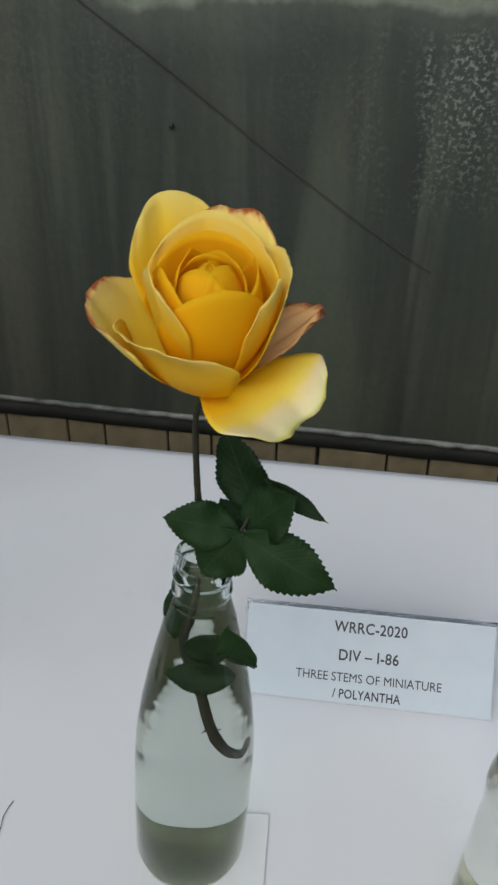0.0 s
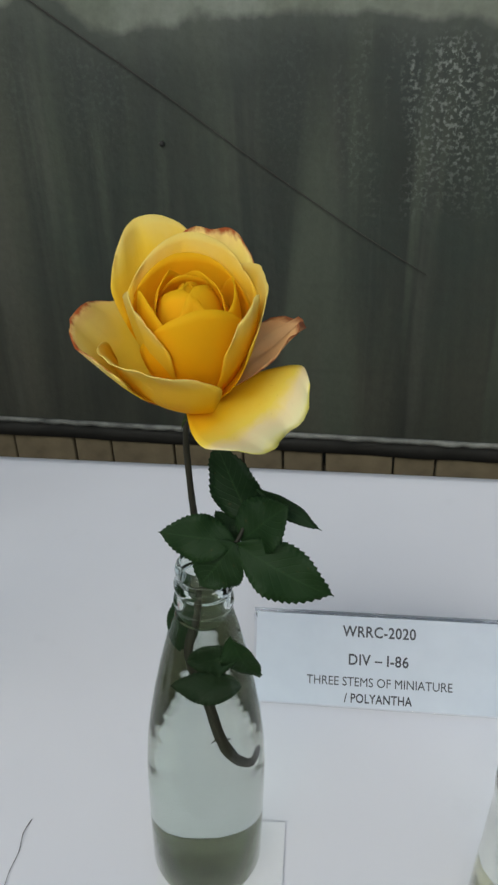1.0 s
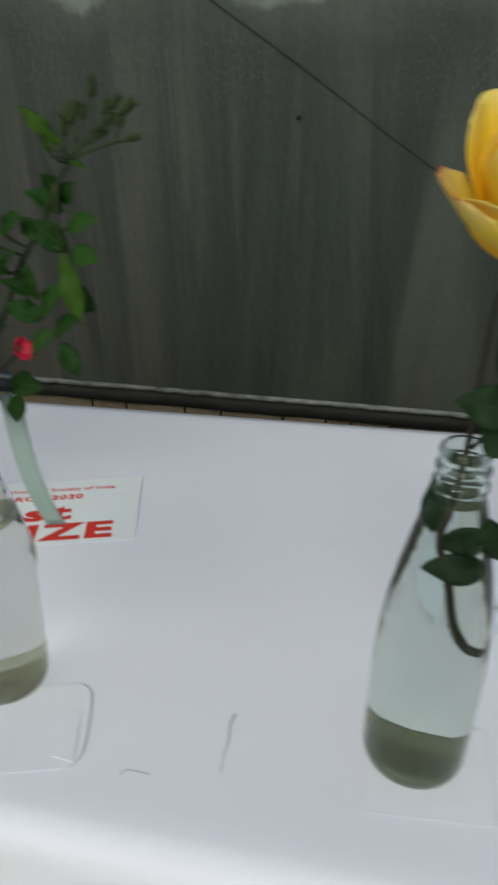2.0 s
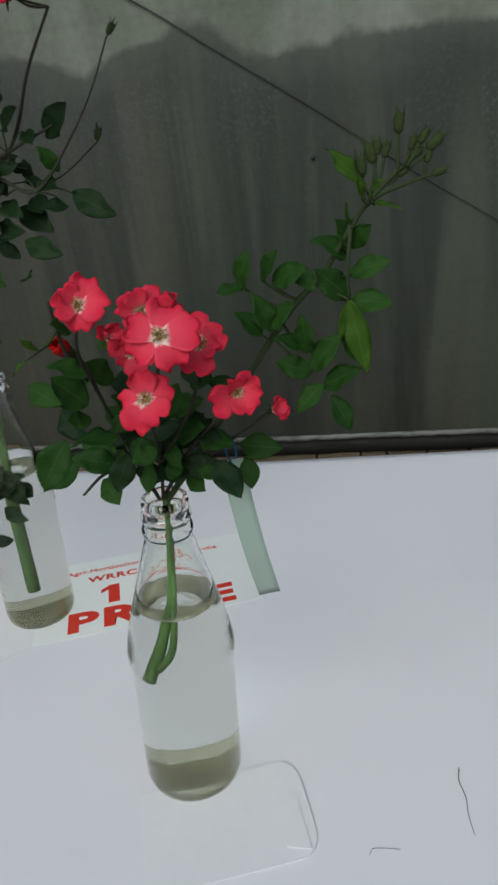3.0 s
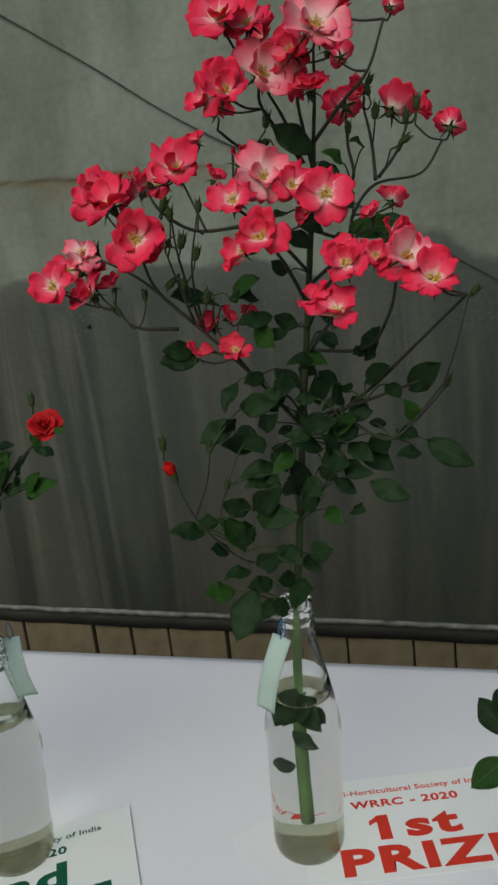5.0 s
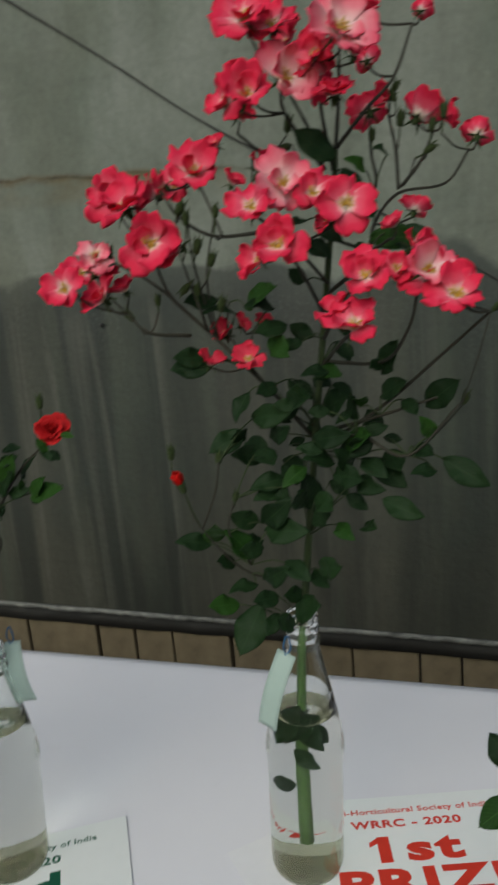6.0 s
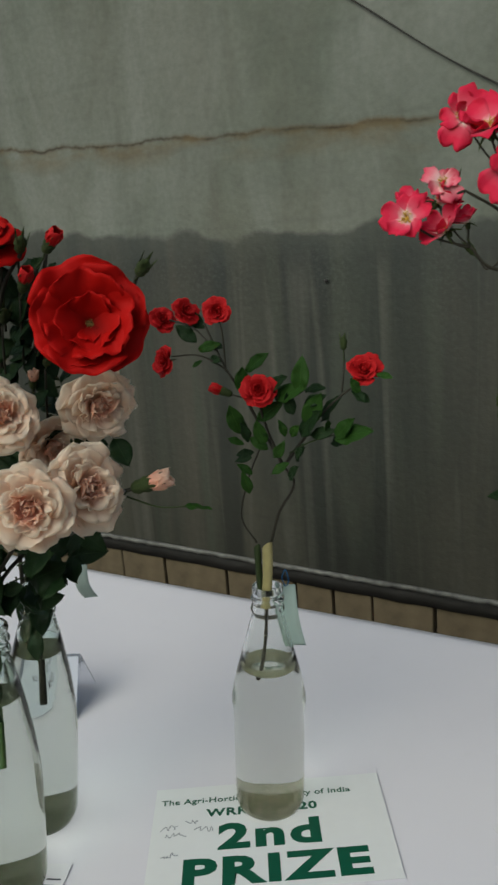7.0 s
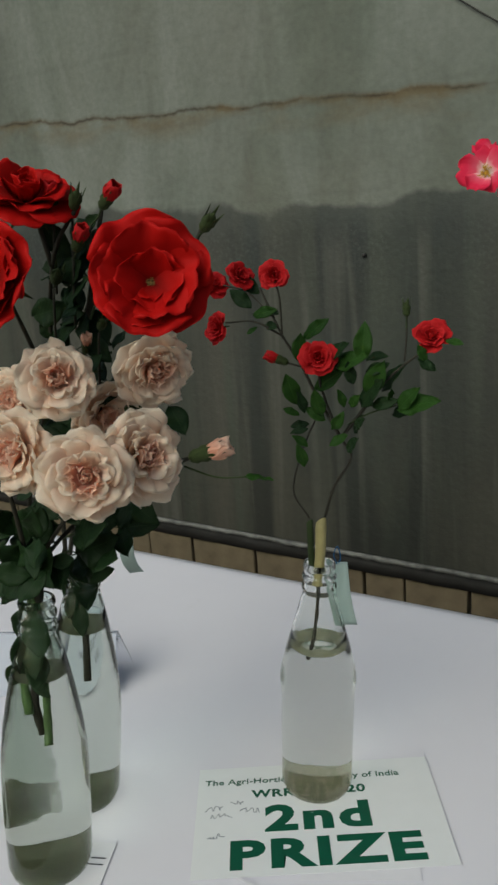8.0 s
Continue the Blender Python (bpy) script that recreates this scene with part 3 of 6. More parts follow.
first_card = prize_card((-0.466, 0.209, TOP + 0.0004), 17.0, "1st", (0.067, 0.043, 0.072, 0.026), RED_INK, "white card printed in red, first prize, lying on cloth")
second_card = prize_card((-0.775, 0.070, TOP + 0.0006), 30.2, "2nd", (0.058, 0.044, 0.088, 0.026), GREEN_INK, "white card printed in dark green, second prize, under a bottle")
flag = [(0.0645, 0.0690, 0), (0.0645, 0.0630, 0), (0.0570, 0.0590, 0), (0.0570, 0.0640, 0)]
part("lettering", mesh("lettering", flag + [(x, y, 0.0002) for x, y, _ in flag], [[3, 2, 1, 0], [4, 5, 6, 7], [0, 1, 5, 4], [1, 2, 6, 5], [2, 3, 7, 6], [3, 0, 4, 7]], RED_INK, smooth=False), first_card, m=pose(0.003, 0, 0.00036))
rng = random.Random(4)
for sx, sy, sw in ((0.008, 0.070, 0.014), (0.012, 0.062, 0.018), (0.030, 0.076, 0.010), (0.038, 0.066, 0.016), (0.012, 0.040, 0.012)):
    pts = smooth_path([(sx + sw * i / 11 + rng.uniform(-0.0012, 0.0012), sy + rng.uniform(-0.0026, 0.0034), 0.0005) for i in range(12)], 4)
    part("pen_scrawl", mesh("pen_scrawl", *tube(pts, 0.0003, 0.0003, 4), PENCIL), second_card)

# loose papers
def paper(name, at, turn, w, h, label, curl=0.0015):
    ob = solo(name, flat_paper(w, h, 0.0002, PAPER, curl), label, "paper")
    ob.matrix_basis = pose(*at, 0, 0, turn)
    return ob


envelope = thing("envelope", (-0.312, -0.007, TOP + 0.0002), "white paper envelope with a creased corner under a bottle", "envelope")
envelope.rotation_euler = (0, 0, radians(17))
v, f, uv = sheet(lambda u, q: (u * (0.106 - 0.010 * abs(2 * q - 1) ** 6), q * 0.072, 0.0005), 20, 20, 0.0004)
part("paper", mesh("paper", v, f, PAPER, uv, False), envelope)
v, f, uv = sheet(lambda u, q: (0.086 + 0.014 * u, 0.010 + 0.040 * q - 0.006 * u, 0.0009 + 0.0004 * u * (1 - q * 0.5)), 6, 6, 0.0004)
part("flap", mesh("flap", v, f, PAPER, uv, False), envelope, "lifted creased flap")
paper("paper_slip", (-0.490, 0.190, TOP + 0.0001), 42, 0.075, 0.085, "thin white paper slip under a bottle", 0.0)
paper("paper_slip", (-0.700, 0.108, TOP + 0.0001), 26, 0.090, 0.06, "white paper sheet peeping out under a prize card", 0.0)
paper("paper_slip", (-0.03, 0.03, TOP + 0.0001), 4, 0.075, 0.07, "thin white paper slip under a bottle", 0.0004)
paper("paper_strip", (-0.742, 0.086, TOP + 0.0024), -4, 0.060, 0.0022, "narrow white paper strip lying on a prize card", 0.0)
slip = paper("paper_slip", (-0.868, -0.015, TOP + 0.0003), 22, 0.05, 0.075, "white printed paper slip beside a bottle", 0.0006)
part("print_bar", mesh("print_bar", *box(0.034, 0.046, 0.0585, 0.0597, 0.0006, 0.0008), BLACK_INK, smooth=False), slip)
part("print_bar", mesh("print_bar", *box(0.028, 0.046, 0.0525, 0.0535, 0.0006, 0.0008), BLACK_INK, smooth=False), slip)

for pts in ([(-0.124, 0.086, 0), (-0.1255, 0.076, 0), (-0.123, 0.064, 0), (-0.1235, 0.052, 0), (-0.122, 0.038, 0)], [(-0.184, 0.024, 0), (-0.182, 0.028, 0), (-0.176, 0.0285, 0), (-0.166, 0.028, 0)]):
    tp = smooth_path([(x, y, TOP + 0.0004) for x, y, _ in pts], 6)
    solo("thread", mesh("thread", *tube(tp, 0.0003 if len(pts) > 4 else 0.00014, 0.00014, 5, 0.2, 1), HAIR), "fallen dark thread lying on the white cloth", "thread", group="threads on the cloth")


def tent_sign(at, turn, w, h, lean, lines, label):
    """A folded clear stand with a printed sheet in front; at: its front lower left corner."""
    sign = thing("sign_holder", at, label, "sign", "sign holders on the table")
    sign.rotation_euler = (0, 0, radians(turn))
    face = Matrix.Rotation(radians(90 - lean), 4, "X")
    back = Matrix.Translation((0, 2 * h * math.sin(radians(lean)), 0)) @ Matrix.Rotation(radians(90 + lean), 4, "X")
    part("front_pane", mesh("front_pane", *box(0, w, 0, h, -0.0012, 0, 0.0003), ACRYLIC), sign, "clear plastic", face)
    part("back_pane", mesh("back_pane", *box(0, w, 0, h, 0, 0.0012, 0.0003), ACRYLIC), sign, "clear plastic", back)
    part("printed_sheet", mesh("printed_sheet", *box(0.002, w - 0.002, 0.0015, h - 0.003, 0.0004, 0.0008), INSERT, smooth=False), sign, "bluish white paper", face)
    for text, x, y, tw, th in lines:
        part("lettering", lettering(text, tw, th, BLACK_INK, 0.0 if "M" in text else 0.015), sign, m=face @ pose(x, y, 0.0009))
    for ob in sign.children:
        if ob.name.startswith(("front", "back")):
            ob.visible_shadow = False
    return sign


tent_sign((0.004, 0.1995, TOP + 0.0005), 1.8, 0.186, 0.071, 32,
          [("WRRC-2020", 0.067, 0.0532, 0.054, 0.0080), ("DIV \u2013 I-86", 0.072, 0.0325, 0.044, 0.0080), ("THREE STEMS OF MINIATURE", 0.041, 0.0168, 0.107, 0.0066), ("/ POLYANTHA", 0.069, 0.0048, 0.050, 0.0066)],
          "clear plastic tent sign with a printed class card")
tent_sign((-1.155, 0.150, TOP + 0.0005), 24, 0.190, 0.070, 30, [("THREE STEMS OF", 0.085, 0.022, 0.075, 0.0062), ("DIV", 0.105, 0.010, 0.02, 0.0062)], "clear plastic tent sign standing behind the bottles")


# ---- bottles ----
OUT_SHOULDER = [(0.0003, 0.004), (0.022, 0.002), (0.028, 0.0), (0.0315, 0.0025), (0.033, 0.008), (0.0331, 0.05), (0.0331, 0.090), (0.0337, 0.100), (0.0345, 0.107), (0.0342, 0.113), (0.0325, 0.122), (0.0290, 0.137), (0.0240, 0.155), (0.0192, 0.172), (0.0160, 0.184), (0.0142, 0.190)]
OUT_SMOOTH = [(0.0003, 0.004), (0.022, 0.002), (0.028, 0.0), (0.0315, 0.0025), (0.0335, 0.009), (0.0342, 0.05), (0.0340, 0.085), (0.0328, 0.103), (0.0303, 0.122), (0.0268, 0.141), (0.0226, 0.160), (0.0184, 0.177), (0.0158, 0.186), (0.0145, 0.190)]
NECK = [(0.0137, 0.192), (0.0150, 0.1935), (0.0154, 0.1955), (0.0150, 0.1975), (0.0134, 0.199), (0.0133, 0.2015), (0.0147, 0.203), (0.0150, 0.2045), (0.0147, 0.206), (0.0132, 0.2075), (0.0131, 0.210), (0.0140, 0.2115), (0.0141, 0.2135), (0.0136, 0.2155), (0.0125, 0.2165)]


def inner_wall(outer, top):
    """The hollow of a bottle, from its mouth down."""
    wall_t = 0.0026
    body = [(r - wall_t, z) for r, z in outer if z > 0.03]
    return [(0.0112, top), (0.0110, 0.200)] + [(max(0.011, r), z) for r, z in body[::-1]] + [(outer[4][0] - wall_t - 0.0006, 0.0175), (0.0285, 0.0138), (0.022, 0.0125), (0.0003, 0.0150)]


def bottle(at, tip, height, level, smooth_body, glass, label):
    """A glass bottle of water standing at a point, its mouth shifted by tip."""
    outer = OUT_SMOOTH if smooth_body else OUT_SHOULDER
    slim = 0.965 if at[0] > -0.35 or at[0] < -0.8 else 0.93
    k = height / 0.2165
    hollow = inner_wall(outer, 0.2165)
    b = thing("bottle", (*at, TOP + 0.0022), label, "bottle", "bottles on the table")
    b.rotation_euler = Vector((tip[0], tip[1], height)).to_track_quat("Z", "Y").to_euler()
    top_r = float(np.interp(level, [z for r, z in hollow][::-1], [r for r, z in hollow][::-1]))
    open_part = [(r, z) for r, z in hollow if z > level + 0.002] + [(top_r + 0.0002, level + 0.0008), (top_r - 0.0012, level - 0.0004), (top_r - 0.004, level - 0.0008), (0.0003, level - 0.0009)]
    v, f = lathe([(r * slim, z * k) for r, z in outer + NECK + open_part], 64, False)
    g = part("glass", mesh("glass", v, f, glass), b)
    fill = [(r, z) for r, z in hollow if z < level - 0.004 and r > 0.001][::-1]
    v, f = lathe([(r * slim, z * k) for r, z in [(0.0003, 0.0147)] + fill + [(top_r - 0.0014, level - 0.003), (0.0003, level - 0.003)]], 48, False)
    w = part("water", mesh("water", v, f, WATER), b, "clear still water")
    olive = glass is GREEN_GLASS
    rise = 0.0115 if olive else 0.0070
    ring = [(0.0003, 0.0035), (0.0275, 0.0030), (0.0302, 0.0052), (0.0312, 0.0090), (0.0308, rise), (0.0270, rise - 0.0006), (0.0003, rise - 0.001)]
    t = part("foot", mesh("foot", *lathe([(r * slim, z * k) for r, z in ring], 48), FOOT_OLIVE if olive else FOOT), b, "thick cloudy olive foot")
    t.visible_shadow = False
    g.visible_shadow = w.visible_shadow = False
    return b


bottle((-0.005, 0.078), (0.012, 0.003), 0.222, 0.186, True, GREEN_GLASS, "greenish glass bottle of water holding a yellow rose")
bottle((0.178, 0.062), (0.012, 0.0), 0.2165, 0.150, False, GLASS, "clear glass bottle of water beside the class sign")
bottle((-0.299, 0.085), (0.013, 0.0), 0.2105, 0.145, False, GLASS, "clear glass bottle half hidden by coral roses")
bottle((-0.475, 0.257), (0.011, 0.0), 0.232, 0.138, False, GLASS, "clear glass bottle holding a tall coral rose spray")
bottle((-0.732, 0.205), (0.012, 0.003), 0.212, 0.142, False, GLASS, "clear glass bottle standing on the second prize card")
bottle((-0.884, 0.034), (0.010, 0.020), 0.226, 0.160, True, GREEN_GLASS, "greenish glass bottle crowded with peach rose stems")
bottle((-0.914, 0.103), (0.024, 0.017), 0.226, 0.160, True, GREEN_GLASS, "greenish glass bottle holding red roses, behind another bottle")
bottle((-0.985, 0.030), (0.012, 0.0), 0.2165, 0.150, False, GLASS, "clear glass bottle at the end of the row")

# ---- where stems, leaves and flowers stand ----
POSY = [
    (-0.251, 0.003, 1.077, 0.0135, 'c'),
    (-0.279, -0.001, 1.093, 0.0112, 'c'),
    (-0.264, 0.013, 1.048, 0.0132, 'f'),
    (-0.229, 0.035, 1.04, 0.0121, 'c'),
    (-0.241, 0.03, 1.065, 0.0130, 'r'),
    (-0.25, 0.04, 1.074, 0.0114, 's'),
    (-0.269, 0.045, 1.077, 0.0126, 'u'),
    (-0.277, 0.05, 1.057, 0.0101, 'l'),
    (-0.216, 0.05, 1.025, 0.0067, 's'),
    (-0.283, 0.035, 1.07, 0.0072, 's'),
]
A_BRANCH = [
    [(-0.2837, 0.085, 0.9604), (-0.2593, 0.075, 0.9931), (-0.2252, 0.06, 1.0407), (-0.2032, 0.05, 1.0713), (-0.1894, 0.045, 1.0851), (-0.1772, 0.04, 1.1031), (-0.1696, 0.04, 1.1128), (-0.1567, 0.04, 1.125)],
    [(-0.289, 0.085, 0.9608), (-0.2938, 0.06, 1.0096), (-0.293, 0.035, 1.0478), (-0.2915, 0.02, 1.0685), (-0.2844, 0.01, 1.0872)],
    [(-0.2868, 0.085, 0.9606), (-0.2708, 0.05, 1.017), (-0.2623, 0.03, 1.0496), (-0.2551, 0.014, 1.0706)],
    [(-0.2846, 0.085, 0.9641), (-0.2577, 0.06, 1.0051), (-0.2397, 0.05, 1.0231), (-0.2316, 0.045, 1.0329)],
]
A_BRANCH += [
    [(-0.2942, 0.03, 1.0525), (-0.2967, 0.02, 1.069), (-0.2951, 0.01, 1.0927)],
    [(-0.2767, 0.06, 0.9973), (-0.2687, 0.03, 1.029), (-0.2657, 0.02, 1.0425)],
    [(-0.2773, 0.06, 0.9942), (-0.2549, 0.05, 1.0272), (-0.2437, 0.038, 1.0578)],
    [(-0.2751, 0.08, 0.9766), (-0.2319, 0.06, 1.0106), (-0.2179, 0.055, 1.0219)],
    [(-0.1696, 0.04, 1.1128), (-0.1623, 0.04, 1.1171), (-0.1465, 0.04, 1.1214)],
    [(-0.2924, 0.035, 1.0451), (-0.2977, 0.04, 1.0569), (-0.2998, 0.03, 1.0658)],
    [(-0.301, 0.07, 0.9881), (-0.3083, 0.06, 0.9901), (-0.3169, 0.05, 0.9841)],
]
A_LEAF_SHOOT = [
    ((-0.2225, 0.045, 1.0831), (-0.2219, 0.037, 1.1004)),
    ((-0.2132, 0.045, 1.0854), (-0.2099, 0.037, 1.1005)),
    ((-0.2097, 0.045, 1.0846), (-0.1946, 0.037, 1.0926)),
    ((-0.2232, 0.045, 1.0844), (-0.2334, 0.037, 1.0848)),
    ((-0.2128, 0.045, 1.0646), (-0.2152, 0.037, 1.082)),
    ((-0.212, 0.045, 1.0655), (-0.2013, 0.037, 1.0782)),
    ((-0.2165, 0.045, 1.0624), (-0.2243, 0.037, 1.0763)),
    ((-0.1779, 0.045, 1.0757), (-0.1908, 0.037, 1.0909)),
    ((-0.1778, 0.045, 1.0927), (-0.189, 0.037, 1.1055)),
    ((-0.1761, 0.045, 1.0977), (-0.1815, 0.037, 1.1098)),
    ((-0.1764, 0.045, 1.0966), (-0.1684, 0.037, 1.1062)),
    ((-0.1766, 0.045, 1.0849), (-0.1618, 0.037, 1.0933)),
    ((-0.1768, 0.045, 1.0746), (-0.16, 0.037, 1.074)),
]
A_LEAF_MID = [
    ((-0.1993, 0.045, 1.055), (-0.2093, 0.037, 1.0652)),
    ((-0.1971, 0.045, 1.053), (-0.1989, 0.037, 1.0705)),
    ((-0.1954, 0.045, 1.0446), (-0.1852, 0.037, 1.0629)),
    ((-0.196, 0.045, 1.0436), (-0.2107, 0.037, 1.0525)),
    ((-0.1913, 0.045, 1.0363), (-0.1752, 0.037, 1.0479)),
    ((-0.1917, 0.045, 1.0374), (-0.2053, 0.037, 1.0286)),
    ((-0.188, 0.045, 1.0313), (-0.1784, 0.037, 1.0172)),
    ((-0.2001, 0.05, 1.089), (-0.1914, 0.042, 1.0806)),
    ((-0.1714, 0.05, 1.0468), (-0.1826, 0.042, 1.0606)),
]
A_LEAF_YOUNG = [
    ((-0.1778, 0.04, 1.076), (-0.1718, 0.034, 1.0435)),
    ((-0.1787, 0.045, 1.0738), (-0.1833, 0.039, 1.0572)),
    ((-0.1693, 0.035, 1.1201), (-0.1827, 0.029, 1.137)),
    ((-0.1757, 0.04, 1.1057), (-0.178, 0.034, 1.116)),
    ((-0.1663, 0.035, 1.1145), (-0.1561, 0.029, 1.1125)),
    ((-0.1711, 0.03, 1.1173), (-0.1721, 0.024, 1.1278)),
    ((-0.1681, 0.03, 1.117), (-0.1649, 0.024, 1.125)),
    ((-0.299, 0, 1.0761), (-0.3034, -0.006, 1.0834)),
    ((-0.3043, 0, 1.0732), (-0.3123, -0.006, 1.0682)),
]
A_LEAF_LOW = [
    ((-0.2872, 0.035, 1.0212), (-0.3065, 0.025, 1.0285)),
    ((-0.2855, -0.025, 1.048), (-0.2978, -0.035, 1.0311)),
    ((-0.3085, 0.06, 0.9875), (-0.299, 0.05, 0.9776)),
    ((-0.2959, 0.06, 0.9924), (-0.3028, 0.05, 0.9946)),
    ((-0.2967, 0.065, 1.002), (-0.2989, 0.055, 0.9928)),
    ((-0.2806, 0.055, 0.9977), (-0.2824, 0.045, 0.9852)),
    ((-0.2702, 0.06, 1.0061), (-0.2659, 0.05, 0.9949)),
    ((-0.2594, 0.07, 0.9965), (-0.2586, 0.06, 0.9858)),
    ((-0.2361, 0.07, 0.9979), (-0.2156, 0.06, 1.0005)),
    ((-0.2342, 0.07, 0.9904), (-0.2318, 0.06, 0.9773)),
    ((-0.2668, 0.07, 0.9822), (-0.2564, 0.06, 0.9778)),
    ((-0.2923, 0.02, 1.0448), (-0.3016, 0.01, 1.0615)),
    ((-0.2896, 0.02, 1.058), (-0.3004, 0.01, 1.07)),
]
A_LEAF_HEART = [
    ((-0.3114, 0.01, 1.0582), (-0.297, 0, 1.0531)),
    ((-0.2863, 0.05, 1.0123), (-0.272, 0.04, 1.0074)),
    ((-0.273, 0.045, 1.0108), (-0.2833, 0.035, 1.0079)),
    ((-0.2655, 0.06, 1.0088), (-0.2495, 0.05, 1.0196)),
    ((-0.2544, 0.06, 1.0079), (-0.2365, 0.05, 1.0083)),
    ((-0.2656, 0.06, 1.0238), (-0.2514, 0.05, 1.0326)),
    ((-0.296, 0.03, 1.034), (-0.3032, 0.02, 1.0378)),
    ((-0.2891, 0.05, 1.0443), (-0.2961, 0.04, 1.0581)),
    ((-0.2987, 0.06, 1.0266), (-0.2859, 0.05, 1.0212)),
    ((-0.3105, 0.055, 1.0414), (-0.2933, 0.045, 1.0547)),
    ((-0.2575, 0.07, 1.0336), (-0.244, 0.06, 1.0391)),
    ((-0.2848, 0, 1.0836), (-0.2873, -0.01, 1.0891)),
    ((-0.2676, 0.06, 0.9966), (-0.2711, 0.05, 0.9897)),
]
A_BUD = [
    ((-0.1696, 0.04, 1.1128), (-0.1703, 0.042, 1.1274)),
    ((-0.1677, 0.04, 1.1153), (-0.164, 0.042, 1.1336)),
    ((-0.1655, 0.04, 1.1165), (-0.1608, 0.042, 1.1324)),
    ((-0.1567, 0.04, 1.125), (-0.1558, 0.042, 1.1415)),
    ((-0.1546, 0.04, 1.1263), (-0.1508, 0.042, 1.134)),
    ((-0.1535, 0.04, 1.1258), (-0.1466, 0.042, 1.1358)),
    ((-0.1521, 0.04, 1.1256), (-0.1422, 0.042, 1.1335)),
    ((-0.1465, 0.04, 1.1214), (-0.1408, 0.042, 1.1225)),
    ((-0.1567, 0.04, 1.1246), (-0.1497, 0.042, 1.1299)),
    ((-0.1633, 0.04, 1.1183), (-0.1666, 0.042, 1.1316)),
    ((-0.1607, 0.04, 1.12), (-0.1545, 0.042, 1.1241)),
    ((-0.1475, 0.04, 1.1205), (-0.145, 0.042, 1.129)),
]
SPRAY_TOP = [
    (-0.454, 0.19, 1.381, 0.0175, 'y'),
    (-0.452, 0.18, 1.34, 0.0172, 'f'),
    (-0.435, 0.2, 1.35, 0.0174, 'p'),
    (-0.439, 0.23, 1.375, 0.0157, 's'),
    (-0.4, 0.19, 1.367, 0.0201, 'p'),
    (-0.4, 0.24, 1.366, 0.0129, 's'),
    (-0.407, 0.2, 1.337, 0.0147, 'u'),
    (-0.396, 0.27, 1.338, 0.0161, 'b'),
    (-0.383, 0.27, 1.345, 0.0109, 's'),
    (-0.366, 0.28, 1.332, 0.0169, 'b'),
    (-0.351, 0.29, 1.332, 0.0127, 's'),
    (-0.329, 0.28, 1.316, 0.0145, 'b'),
    (-0.361, 0.25, 1.386, 0.0087, 'b'),
    (-0.395, 0.25, 1.392, 0.0103, 's'),
    (-0.395, 0.26, 1.366, 0.0106, 'b'),
    (-0.471, 0.22, 1.338, 0.0118, 's'),
]
SPRAY_LEFT = [
    (-0.59, 0.19, 1.243, 0.0170, 'f'),
    (-0.569, 0.2, 1.234, 0.0164, 's'),
    (-0.571, 0.2, 1.262, 0.0140, 'p'),
    (-0.542, 0.195, 1.289, 0.0198, 'y'),
    (-0.527, 0.193, 1.266, 0.0205, 'f'),
    (-0.532, 0.22, 1.297, 0.0140, 's'),
    (-0.513, 0.245, 1.312, 0.0197, 'f'),
    (-0.5, 0.26, 1.329, 0.0100, 's'),
    (-0.537, 0.25, 1.307, 0.0117, 's'),
    (-0.591, 0.215, 1.252, 0.0131, 'u'),
    (-0.559, 0.215, 1.238, 0.0114, 's'),
]
SPRAY_MID = [
    (-0.451, 0.165, 1.278, 0.0151, 'f'),
    (-0.438, 0.19, 1.291, 0.0189, 'p'),
    (-0.436, 0.163, 1.256, 0.0175, 'f'),
    (-0.421, 0.19, 1.284, 0.0143, 'u'),
    (-0.398, 0.167, 1.275, 0.0164, 'f'),
    (-0.368, 0.25, 1.272, 0.0122, 'b'),
    (-0.387, 0.154, 1.236, 0.0168, 'y'),
    (-0.356, 0.165, 1.236, 0.0162, 'p'),
    (-0.341, 0.156, 1.222, 0.0176, 'y'),
    (-0.393, 0.147, 1.21, 0.0168, 'u'),
    (-0.365, 0.19, 1.248, 0.0134, 's'),
    (-0.414, 0.2, 1.268, 0.0113, 's'),
    (-0.472, 0.2, 1.296, 0.0095, 's'),
    (-0.377, 0.21, 1.262, 0.0093, 's'),
    (-0.454, 0.21, 1.301, 0.0137, 's'),
]
SPRAY_LOW = [
    (-0.499, 0.24, 1.202, 0.0118, 's'),
    (-0.48, 0.23, 1.185, 0.0123, 'u'),
    (-0.509, 0.23, 1.183, 0.0109, 's'),
    (-0.475, 0.25, 1.208, 0.0087, 's'),
    (-0.49, 0.25, 1.207, 0.0087, 's'),
]
B_MAIN = [
    [(-0.4632, 0.257, 0.9722), (-0.4537, 0.257, 1.0473), (-0.4429, 0.257, 1.1297), (-0.4332, 0.255, 1.1941), (-0.424, 0.25, 1.2538), (-0.4183, 0.25, 1.2957), (-0.4161, 0.25, 1.3153)],
]
